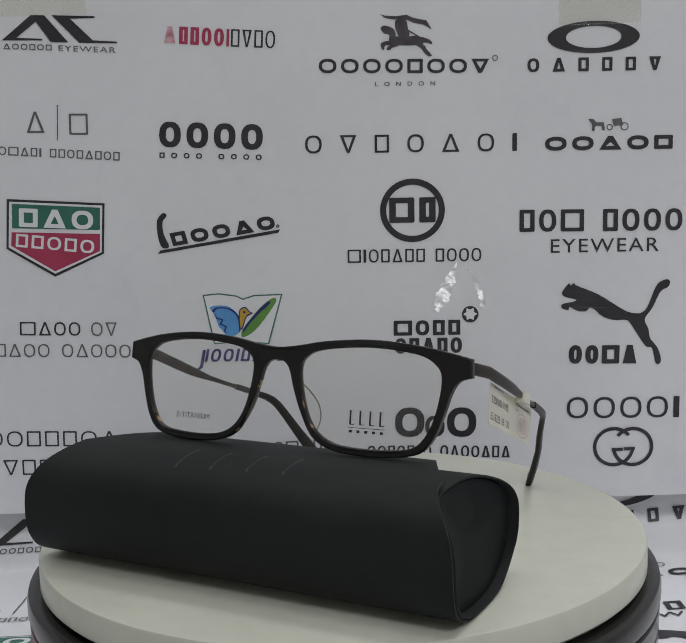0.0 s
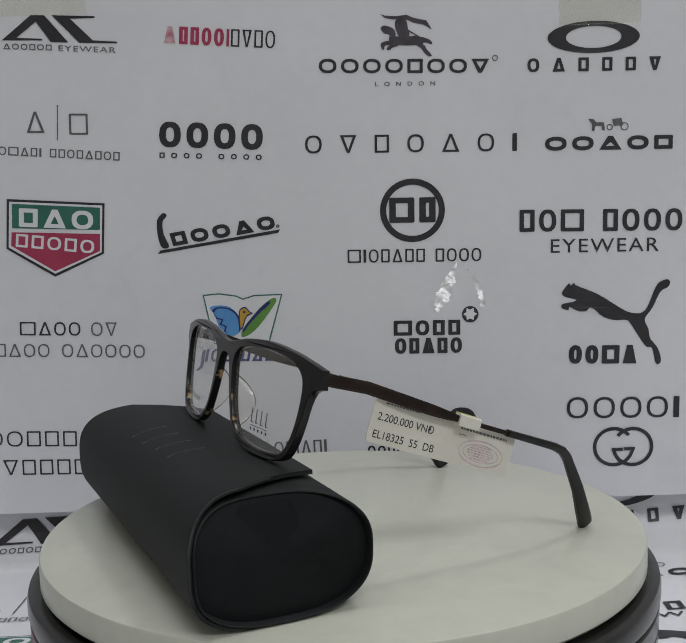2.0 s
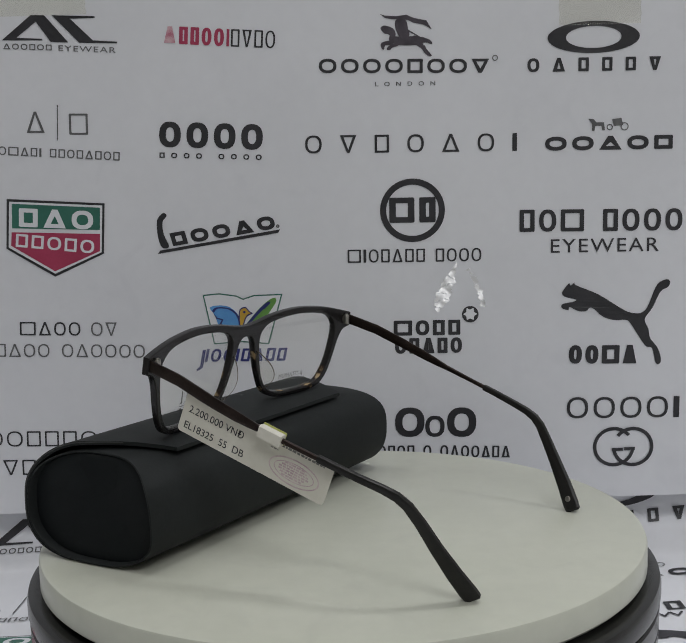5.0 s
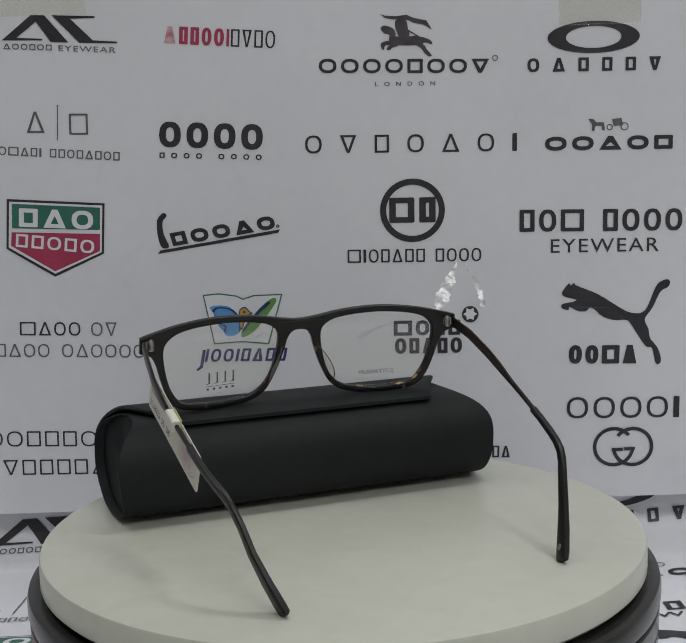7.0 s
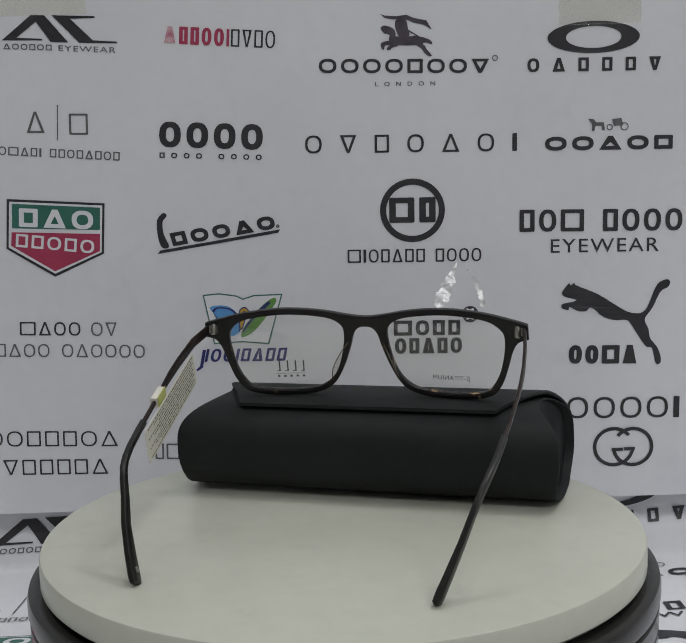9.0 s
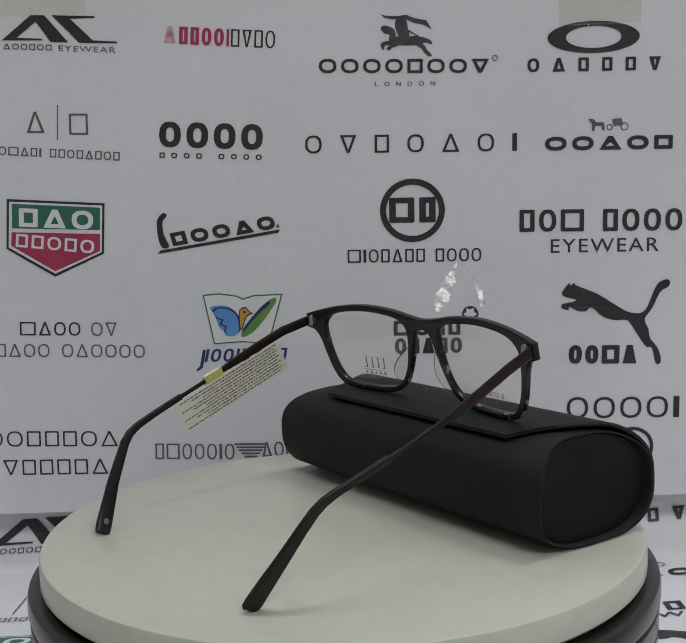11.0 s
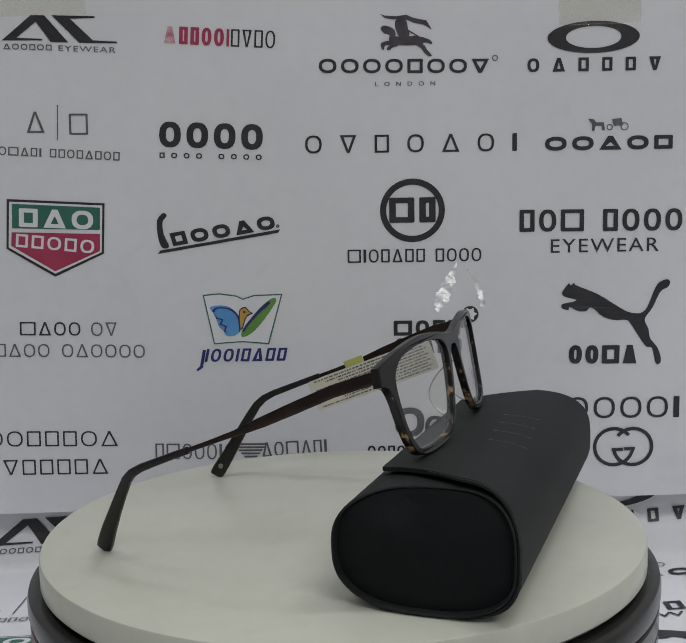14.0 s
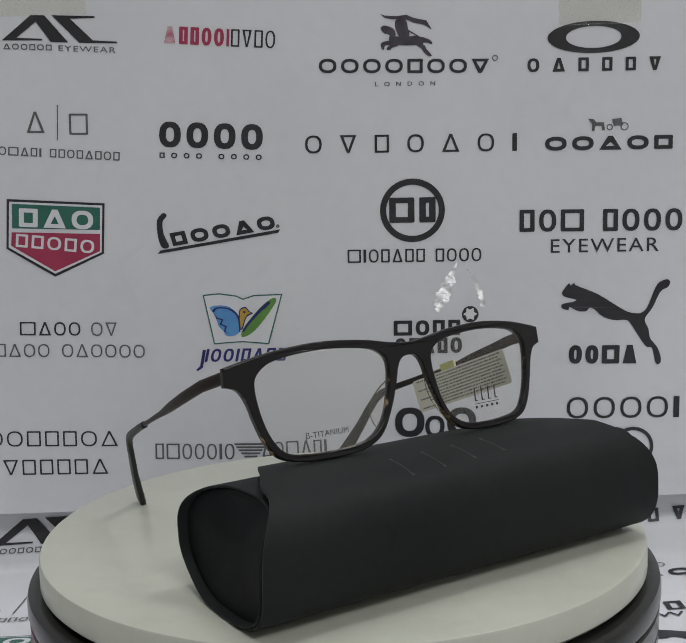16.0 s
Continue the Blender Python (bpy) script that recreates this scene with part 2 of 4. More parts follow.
slab("floor", (-2.2, -3.2, -0.1), (2.2, 0.42, 0.0), FLOOR_TILE, "grey tiled shop floor under the counter", "floor")
slab("wall_north", (-2.2, 0.32, 0.0), (2.2, 0.42, 2.7), WALL_PAINT, "plain painted wall behind the hanging sheet", "wall")
slab("wall_south", (-2.2, -3.3, 0.0), (2.2, -3.2, 2.7), WALL_PAINT, "plain painted wall facing the counter", "wall")
slab("wall_west", (-2.3, -3.3, 0.0), (-2.2, 0.42, 2.7), WALL_PAINT, "plain painted side wall of the shop", "wall")
slab("wall_east", (2.2, -3.3, 0.0), (2.3, 0.42, 2.7), WALL_PAINT, "plain painted side wall of the shop", "wall")
slab("ceiling", (-2.3, -3.3, 2.7), (2.3, 0.42, 2.8), WALL_PAINT, "plain white shop ceiling with panel lights", "ceiling")


def counter():
    ob = empty("counter", pose(0, 0, 0), "grey laminate counter covered by a printed paper sheet", "counter")
    part("counter_top", box(bmesh.new(), (-0.8, -0.38, COUNTER - 0.03), (0.8, 0.31, COUNTER - 0.001), 0.003), LAMINATE, ob)
    part("counter_body", box(bmesh.new(), (-0.78, -0.34, 0.0), (0.78, 0.29, COUNTER - 0.03)), LAMINATE, ob)
    return ob


counter()


# ---- turntable ----
def turntable():
    ob = empty("turntable", pose(0, 0, COUNTER + 0.0016), "black motorised turntable with a thick cream disc on top", "turntable")
    z = DISC - DISC_T - COUNTER - 0.0016
    base = lathe([(0, 0), (0.118, 0), (0.1198, 0.002), (0.1206, 0.01), (0.1212, z - 0.030), (0.1200, z - 0.0293), (0.1200, z - 0.0285), (0.1215, z - 0.0278), (0.1217, z - 0.0205), (0.1205, z - 0.020), (0.1205, z - 0.0192), (0.1218, z - 0.0186),
                  (0.1220, z - 0.0115), (0.1208, z - 0.0108), (0.1208, z - 0.0096), (0.1222, z - 0.009), (0.1225, z - 0.0075), (0.1225, z - 0.0035), (0.1220, z - 0.0018), (0.1200, z - 0.0012), (0.119, z - 0.0012), (0, z - 0.0012)])
    part("base", base, BLACK_GLOSS, ob, "glossy black drum base with fine grooves")
    b = 0.0016
    disc = lathe([(0, 0), (DISC_R - b, 0), (DISC_R, b), (DISC_R, DISC_T - b), (DISC_R - b * 0.3, DISC_T - b * 0.3), (DISC_R - b, DISC_T), (0, DISC_T)], 192)
    d = part("disc", disc, CREAM, ob, "thick cream plastic disc, slightly stained")
    return ob, d


TABLE_OB, DISC_OB = turntable()

# ---- glasses case ----
MM = 0.001


CASE_W, CASE_H = 30.6, 19.5    # half width and half height of the tube


def case_section(k, grow=0.0):
    """Point of the tube's cross-section at angle k (degrees, 0 = rear, 90 = top, 180 = front)."""
    a = radians(k)
    c, s = math.cos(a), math.sin(a)
    # rounder at the rear, fuller at the top of the front
    n = (2.75 if c >= 0 else 3.3) if s >= 0 else (2.7 if c < 0 else 2.8)
    q = (CASE_W - (1.1 if c < 0 else 0.0) + grow) * math.copysign(abs(c) ** (2 / n), c)
    z = CASE_H + (CASE_H + grow) * math.copysign(abs(s) ** (2 / n), s)
    return q * MM, z * MM


def case_rim(k):
    """How far the tube reaches along its axis at angle k: cut back at the top, longest at the sides."""
    a = radians(k)
    return (80.85 - 0.5 * math.cos(a) - 4.0 * math.sin(a) + 2.87 * math.cos(2 * a) + 0.8 * math.sin(2 * a)
            - 0.2 * math.cos(3 * a) + 1.37 * math.sin(3 * a)) * MM


def bulge(z):
    """The wrapped front stands up a little over the tube's own top."""
    return z + 0.0021 * max(0.0, (z - 0.030) / 0.0102) ** 1.5


def flap_shape(i, n, layer):
    """Row i of n of the flap, from the foot of the front to its free edge: half length, q and z in metres."""
    ang = 262 - (262 - 98) * min(1.0, i / (n * 0.7))
    # thins out where it is glued under the foot
    q, z = case_section(ang, layer * min(1.0, max(0.12, (262 - ang) / 45)))
    z = bulge(max(z, 0.0002 + 0.0001 * layer))
    end = case_rim(ang) - (0.3 if layer > 1 else 0.5) * MM
    if i > n * 0.7:
        # the free part stands off the round top and slopes gently to the rear
        k = (i / n - 0.7) / 0.3
        q += (0.0210 - q) * k
        z -= 0.0027 * k ** 2.2
        end += (0.0566 - end) * k ** 0.9
    return end, q, z


def glasses_case():
    ob = empty("glasses_case", pose(0, 0, DISC), "black leatherette glasses case with a wrap-over flap, closed", "glasses case")
    m = pose(-0.0008, -0.0564, 0.0003, 0, 0, -1.0)
    bm = bmesh.new()
    steps = 96
    # (share of the length, inward offset): inside of one end, its rim, the tube, the other rim, its inside
    cuts = [(-0.92, -1.05), (-0.992, -1.0), (-0.998, -0.8), (-1.0, -0.5), (-0.997, -0.15), (-0.985, 0), (-0.5, 0.12), (0, 0.15), (0.5, 0.12), (0.985, 0), (0.997, -0.15), (1.0, -0.5), (0.998, -0.8), (0.992, -1.0), (0.92, -1.05)]
    rings = []
    for share, grow in cuts:
        ring = []
        for k in range(steps):
            ang = 360 * k / steps
            q, z = case_section(ang, grow)
            ring.append(bm.verts.new(m @ Vector((case_rim(ang) * share, q, z))))
        rings.append(ring)
    for a, b in zip(rings, rings[1:]):
        for k in range(steps):
            bm.faces.new((a[k], a[(k + 1) % steps], b[(k + 1) % steps], b[k]))
    part("body", bm, LEATHER, ob)
    for side in (-1, 1):
        # lining disc set back into the open end, slightly hollow
        bm = bmesh.new()
        rr = []
        for depth, shrink in ((0.965, 1.0), (0.985, 0.999), (0.987, 0.98), (0.987, 0.8), (0.987, 0.5), (0.987, 0.25)):
            ring = []
            for k in range(steps):
                ang = 360 * k / steps
                q, z = case_section(ang, -1.07)
                mid_z = CASE_H * MM
                ring.append(bm.verts.new(m @ Vector((side * depth * (case_rim(ang) * 0.7 * shrink + 0.0225 * shrink + 0.0780 * (1 - shrink)), q * shrink, mid_z + (z - mid_z) * shrink))))
            rr.append(ring)
        for a, b in zip(rr, rr[1:]):
            for k in range(steps):
                bm.faces.new((a[k], a[(k + 1) % steps], b[(k + 1) % steps], b[k]))
        bm.faces.new(rr[-1])
        bm.faces.new(rr[0])
        part("end_panel", bm, LINING, ob, "recessed black end panel", smooth=70)
    # the flap: from the front foot over the top, cut back towards its free edge
    bm = bmesh.new()
    n, mcount = 50, 24
    grid = []
    for layer in (1.35, 0.2):
        rows = []
        for i in range(n + 1):
            end, q, z = flap_shape(i, n, layer)
            rows.append([bm.verts.new(m @ Vector((-end + 2 * end * j / mcount, q, z))) for j in range(mcount + 1)])
        grid.append(rows)
    for i in range(n):
        for j in range(mcount):
            for g in grid:
                bm.faces.new((g[i][j], g[i][j + 1], g[i + 1][j + 1], g[i + 1][j]))
        for j in (0, mcount):
            bm.faces.new((grid[0][i][j], grid[0][i + 1][j], grid[1][i + 1][j], grid[1][i][j]))
    for i in (0, n):
        for j in range(mcount):
            bm.faces.new((grid[0][i][j], grid[0][i][j + 1], grid[1][i][j + 1], grid[1][i][j]))
    flap = part("flap", bm, LEATHER, ob, "wrap-over flap with angled corners")
    # the cut edge of the leatherette shows paler along the flap's ends
    for side in (-1, 1):
        bm = bmesh.new()
        rows = []
        for i in range(8, n - 8):
            end, q, z = flap_shape(i, n, 1.0)
            rows.append([bm.verts.new(m @ Vector((side * (end + 0.0003 * math.cos(e)), q - 0.0003 * math.sin(e) * (1 if i < n * 0.5 else 0.3), z + 0.0003 * math.sin(e)))) for e in (k * math.pi / 3 for k in range(6))])
        for a, b in zip(rows, rows[1:]):
            for k in range(6):
                bm.faces.new((a[k], a[(k + 1) % 6], b[(k + 1) % 6], b[k]))
        part("cut_edge", bm, CUT_EDGE, flap, "paler cut edge of the flap")
    # debossed strokes on the flap
    for k in range(4):
        bm = bmesh.new()
        x = -0.0225 + 0.0138 * k
        vs = []
        for i in range(9):
            q = -0.0215 + 0.0135 * i / 8 + 0.0009 * k
            ang = min(range(91, 180), key=lambda d: abs(case_section(d, 1.4)[0] - q))
            q, z = case_section(ang, 1.40)
            wide = 0.0004 + 0.0009 * (i in (0, 8))
            vs.append([bm.verts.new(m @ Vector((x + wide * e, q, bulge(z) + 0.00002))) for e in (0, 1)])
        for a, b in zip(vs, vs[1:]):
            bm.faces.new((a[0], a[1], b[1], b[0]))
        part("debossed_stroke", bm, DEBOSS, flap, "faint shiny debossed stroke")
    return ob


CASE_OB = glasses_case()

# ---- eyeglasses: u across (wearer's left positive), v to the rear, z up ----
TILT = radians(10.0)
FRONT_V, FRONT_Z, CURVE = -48.8, 61.2, 0.0016


def front(a, b, c=0.0):
    """From the front's own plane (millimetres; c to the rear) into the glasses' space."""
    c = c + CURVE * a * a
    return Vector((a, FRONT_V + b * math.sin(TILT) + c * math.cos(TILT), FRONT_Z + b * math.cos(TILT) - c * math.sin(TILT))) * MM


def bend(me, shift=0.0):
    """Lays a mesh made in millimetres in its xy plane onto the curved front."""
    for v in me.vertices:
        v.co = front(v.co.x, v.co.y, shift - v.co.z)
    return me


HALF_OUT = [(0, 17.2), (8, 18.0), (20, 20.1), (36, 21.2), (52, 20.0), (64, 17.8), (70.3, 16.3, 1), (70.6, 10.0, 1), (66.4, 8.4), (63.8, 4), (61.8, -3), (59.0, -10.6),
            (54.8, -15.8), (47.5, -18.1), (36, -18.7), (24, -17.8), (15.8, -13.9), (10.8, -6), (7.2, 3), (5.4, 9.0), (3.2, 11.9)]
APERTURE = [(9.6, 9.8), (12.5, 14.8), (20, 17.2), (36, 18.4), (52, 16.9), (58.9, 13.2), (60.6, 8), (59.2, -2), (56.4, -9.5), (52, -14.4), (43.5, -15.9), (32, -16.1), (22, -14.7), (15.5, -10.1), (11.6, -2)]


def mirror(pts):
    return [(-p[0], *p[1:]) for p in reversed(pts)]


def eyeglasses():
    ob = empty("eyeglasses", pose(0, 0, DISC), "dark tortoise rectangular eyeglasses with slim metal temples, propped on a case", "eyeglasses")
    outline = smooth_loop(HALF_OUT + [(0, 12.6)] + mirror(HALF_OUT)[:-1], n=6)
    holes = [smooth_loop(APERTURE, n=6), smooth_loop(mirror(APERTURE), n=6)]
    me = plate([outline, *holes], 1.0, 0.5)
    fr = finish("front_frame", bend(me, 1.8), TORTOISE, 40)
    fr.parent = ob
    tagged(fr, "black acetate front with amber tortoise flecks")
    for s in (1, -1):
        loop = smooth_loop(APERTURE if s > 0 else mirror(APERTURE), n=6)
        cx, cy = s * 36, 0.5
        loop = [(cx + (x - cx) * 1.012, cy + (y - cy) * 1.02) for x, y in loop]
        lens = finish("lens", bend(plate([loop], 0.35), 1.6), LENS, 30)
        lens.parent, lens.visible_shadow = ob, False
        tagged(lens, "clear printed demonstration lens")
        if s < 0:
            me = text_mesh("β-TITANIUM", 2.85, 1.05)
            me.transform(Matrix.Translation((-36.6, -10.0, 0)))
            t = finish("lens_print", bend(me, 1.15), INK, None)
            t.parent = lens
        else:
            bm = bmesh.new()
            for k in range(4):
                box(bm, (29.00 + 3.6 * k, -8.2, -0.01), (29.65 + 3.6 * k, -3.2, 0.01))
                box(bm, (29.65 + 3.6 * k, -8.2, -0.01), (30.70 + 3.6 * k, -7.9, 0.01))
            box(bm, (28.6, -9.3, -0.01), (41.8, -9.1, 0.01))
            for k in range(5):
                box(bm, (29.00 + 2.8 * k, -10.9, -0.01), (30.10 + 2.8 * k, -10.0, 0.01))
            me = bpy.data.meshes.new("lens_print")
            bm.to_mesh(me)
            bm.free()
            t = finish("lens_print", bend(me, 1.15), INK, None)
            t.parent = lens
        # temple: flat front bar, thin wire, sleeve with a bend and a widening tip
        hinge = front(69.0 * s, 13.3, 3.2) / MM
        if s > 0:
            bar = [(hinge, 4.3, 1.5), ((70.6, -22, 68.6), 4.3, 1.4), ((71.3, -8, 62.6), 4.2, 1.3), ((71.2, 2, 58.4), 3.9, 1.3), ((70.8, 8, 55.9), 3.1, 1.3), ((70.5, 13, 53.9), 2.1, 1.4),
                   ((69.5, 24, 49.6), 1.7, 1.5), ((68.4, 36, 45.1), 1.7, 1.5)]
        else:
            bar = [(hinge, 4.3, 1.5), ((-70.6, -22, 67.8), 4.3, 1.4), ((-71.3, -8, 61.6), 4.2, 1.3), ((-71.2, 2, 57.1), 3.8, 1.3), ((-70.8, 8, 54.5), 3.1, 1.3), ((-70.5, 13, 52.4), 2.2, 1.4),
                   ((-69.7, 24, 48.1), 1.7, 1.5), ((-68.6, 36, 43.5), 1.7, 1.5)]
        part("temple_bar", sweep([(Vector(p) * MM, h * MM, w * MM) for p, h, w in bar]), TEMPLE, ob, "brown gunmetal temple bar")
        if s > 0:
            sl = [((68.6, 33.0, 46.3), 2.6, 2.4), ((68.2, 38, 44.4), 2.6, 2.4), ((67.0, 48, 40.6), 2.8, 2.4), ((65.6, 55, 37.9), 3.0, 2.4), ((64.2, 59.5, 35.5), 3.4, 2.4), ((62.8, 62.6, 32.4), 3.8, 2.3),
                  ((60.8, 66.2, 26.4), 4.2, 2.3), ((58.9, 70.4, 18.6), 4.9, 2.4), ((55.5, 75.0, 9.6), 5.9, 2.8), ((52.6, 78.6, 3.0), 6.5, 3.0), ((51.6, 79.7, 1.0), 6.0, 2.6), ((51.4, 79.9, 0.55), 4.8, 1.1)]
        else:
            sl = [((-68.8, 32.0, 45.0), 2.6, 2.4), ((-68.4, 37, 43.1), 2.6, 2.4), ((-67.3, 46, 39.5), 2.8, 2.4), ((-66.3, 52, 37.0), 3.0, 2.4), ((-65.3, 56.2, 34.6), 3.4, 2.4), ((-64.1, 59.2, 31.6), 3.8, 2.3),
                  ((-62.0, 62.8, 26.0), 4.2, 2.3), ((-59.2, 67.6, 18.0), 4.9, 2.4), ((-55.9, 72.6, 9.6), 5.9, 2.8), ((-53.2, 76.2, 3.0), 6.5, 3.0), ((-52.3, 77.4, 1.0), 6.0, 2.6), ((-52.2, 77.6, 0.55), 4.8, 1.1)]
        tip = part("temple_tip", sweep([(Vector(p) * MM, h * MM, w * MM) for p, h, w in sl]), RUBBER, ob, "black plastic temple tip")
        # small metal disc let into the inner face of the tip
        mid = Vector(sl[9][0]) * MM
        along_tip = (Vector(sl[9][0]) - Vector(sl[8][0])).normalized()
        inward = Vector((-s, 0, 0)) + along_tip * along_tip.x * s
        inward.normalize()
        if inward.x * s > 0:
            inward = -inward
        dot = lathe([(0, -0.0002), (0.0011, -0.0002), (0.0012, 0), (0.0010, 0.0002), (0, 0.0003)], 16)
        spot = Matrix.Translation(mid - along_tip * 0.002 + inward * 0.00150) @ inward.to_track_quat("Z", "Y").to_matrix().to_4x4()
        bmesh.ops.transform(dot, matrix=spot, verts=dot.verts)
        part("tip_rivet", dot, STEEL, tip, "tiny steel rivet")
        # hinge barrel, screw and nose pad
        hb = lathe([(0, -0.0021), (0.0012, -0.0021), (0.0013, -0.0019), (0.0013, 0.0019), (0.0012, 0.0021), (0, 0.0021)], 16)
        bmesh.ops.transform(hb, matrix=Matrix.Translation(front(66.2 * s, 13.4, 4.6)), verts=hb.verts)
        hinge_ob = part("hinge", hb, STEEL, ob, "small steel hinge barrel")
        leaf = box(bmesh.new(), (-0.0019, -0.0006, -0.0017), (0.0019, 0.0006, 0.0017), 0.0003)
        bmesh.ops.transform(leaf, matrix=Matrix.Translation(front(66.8 * s, 13.4, 3.7)) @ Euler((0, 0, s * 0.25)).to_matrix().to_4x4(), verts=leaf.verts)
        part("hinge_leaf", leaf, STEEL, hinge_ob)
        screw = lathe([(0, 0), (0.0008, 0), (0.0009, 0.0002), (0.0007, 0.0005), (0.0002, 0.0005), (0.0002, 0.0003), (0, 0.0003)], 14)
        bmesh.ops.transform(screw, matrix=Matrix.Translation(front(66.2 * s, 13.4, 4.6) + Vector((0, 0, 0.0021))), verts=screw.verts)
        part("hinge_screw", screw, STEEL, hinge_ob)
        # clear half-moon pad grown out of the rim beside the nose, flaring to the rear
        def pad_point(u, k, thick):
            b = 6.0 - 19.0 * u
            deep = 2.2 + 7.2 * k * math.sin(math.pi * u) ** 0.8
            return front(s * (8.6 + 0.40 * (3.0 - b) + 0.30 * (deep - 2.2) + thick), b, deep)

        pad = bmesh.new()
        nu, nk = 20, 5
        sheets = [[[pad.verts.new(pad_point(i / nu, j / nk, t * (1.0 - 0.6 * (j / nk) ** 2))) for j in range(nk + 1)] for i in range(nu + 1)] for t in (-0.55, 0.55)]
        for i in range(nu):
            for j in range(nk):
                for g in sheets:
                    pad.faces.new((g[i][j], g[i + 1][j], g[i + 1][j + 1], g[i][j + 1]))
            for j in (0, nk):
                pad.faces.new((sheets[0][i][j], sheets[0][i + 1][j], sheets[1][i + 1][j], sheets[1][i][j]))
        p = part("nose_pad", pad, PAD, ob, "clear moulded nose pad")
        # the rounded edge of the pad shows as a dark line
        edge = bmesh.new()
        rows = []
        for i in range(nu + 1):
            mid = pad_point(i / nu, 1.0, 0.0)
            rows.append([edge.verts.new(mid + Vector((math.cos(e), 0.5 * math.sin(e), math.sin(e))) * 0.00022) for e in (j * math.pi / 3 for j in range(6))])
        for r0, r1 in zip(rows, rows[1:]):
            for j in range(6):
                edge.faces.new((r0[j], r0[(j + 1) % 6], r1[(j + 1) % 6], r1[j]))
        part("pad_edge", edge, PAD_EDGE, p, "amber moulded pad edge")
        p.visible_shadow = False
    return ob


GLASSES_OB = eyeglasses()


# ---- printed sheets ----
def sheet_marks(ob, place, keep=lambda x, z: True, step=0.0):
    """The print of one sheet: plain bars and shapes in millimetres, laid onto the paper by place(x, z, lift)."""
    def lay(name, mat, bm, lift):
        if not keep(sum(v.co.x for v in bm.verts) / len(bm.verts), sum(v.co.y for v in bm.verts) / len(bm.verts)):
            bm.free()
            return
        if step:
            # cut across so that the ink follows the curve of the paper
            lo, hi = min(v.co.y for v in bm.verts), max(v.co.y for v in bm.verts)
            at = lo + step
            while at < hi:
                bmesh.ops.bisect_plane(bm, geom=bm.verts[:] + bm.edges[:] + bm.faces[:], plane_co=(0, at, 0), plane_no=(0, 1, 0))
                at += step
        for v in bm.verts:
            v.co = place(v.co.x, v.co.y, lift)
        part(name, bm, mat, ob, smooth=None)

    def word(name, mat, a, b, high, pattern, stroke, style, lean):
        """One plain hollow shape for each sign of a printed word: n box, w wide box, o rounded box, a and v wedges, i bar."""
        a, b = Vector(a), Vector(b)
        d = b - a
        wide = {"n": 0.95, "w": 1.35, "o": 1.05, "a": 1.1, "v": 1.05, "i": 0.45, " ": 0.7}
        gap = 0.22
        cell = d.length / (sum(wide[c] for c in pattern) - gap)
        d.normalize()
        up = Vector((-d.y + lean, d.x))
        at = 0.0
        for ch in pattern:
            x0, x1 = at * cell, (at + wide[ch] - gap) * cell
            at += wide[ch]
            if ch == " ":
                continue
            loops = []
            for inset in (0.0, stroke):
                w0, w1, h0, h1 = x0 + inset, x1 - inset, inset * 0.85, high - inset * 0.85
                if w1 - w0 < 0.12 * cell or h1 <= h0:
                    break
                mid = (w0 + w1) / 2
                if ch in "av":
                    if inset:
                        w0, w1, h1 = w0 + inset * 0.5, w1 - inset * 0.5, h1 - inset * 0.5
                    half = max(0.02, stroke * 0.55) if not inset else 0.02
                    corner = [(w0, h0), (w1, h0), (mid + half, h1), (mid - half, h1)]
                    if ch == "v":
                        corner = [(x, high - y) for x, y in reversed(corner)]
                    pts = [a + d * x + up * y for x, y in corner]
                else:
                    k = 0.42 if ch == "o" else 0.06
                    rx, ry = (w1 - w0) * k, (h1 - h0) * k
                    pts = []
                    for cx, cy, q in ((w1 - rx, h0 + ry, -90), (w1 - rx, h1 - ry, 0), (w0 + rx, h1 - ry, 90), (w0 + rx, h0 + ry, 180)):
                        pts += [a + d * (cx + rx * math.cos(radians(q + e))) + up * (cy + ry * math.sin(radians(q + e))) for e in (0, 22.5, 45, 67.5, 90)]
                loops.append([tuple(p) for p in pts])
            bm = bmesh.new()
            bm.from_mesh(plate(loops))
            lay(name, mat, bm, 4 if style == "pair4" else 1)

    def shape(name, mat, pts, rounded, lift):
        me = plate([smooth_loop(pts, n=4) if rounded else pts])
        bm = bmesh.new()
        bm.from_mesh(me)
        lay(name, mat, bm, lift)

    def ring(name, mat, c, outer, inner, lift):
        loops = [[(c[0] + r[0] * math.cos(k * math.pi / 24), c[1] + r[1] * math.sin(k * math.pi / 24)) for k in range(48)] for r in (outer, inner)]
        bm = bmesh.new()
        bm.from_mesh(plate(loops))
        lay(name, mat, bm, lift)

    def arc(name, mat, c, radii, stroke, a0, a1, side, lift):
        """Part of a ring; side -1 turns it about its upright axis."""
        pts = []
        for inset, order in ((0.0, range(41)), (stroke, range(40, -1, -1))):
            pts += [(c[0] + side * (radii[0] - inset) * math.cos(radians(a0 + (a1 - a0) * k / 40)), c[1] + (radii[1] - inset) * math.sin(radians(a0 + (a1 - a0) * k / 40))) for k in order]
        shape(name, mat, pts, False, lift)

    def star(name, mat, c, r0, r1, lift):
        pts = [(c[0] + (r1 if k % 2 else r0) * math.cos(k * math.pi / 6), c[1] + (r1 if k % 2 else r0) * math.sin(k * math.pi / 6)) for k in range(12)]
        shape(name, mat, pts, True, lift)

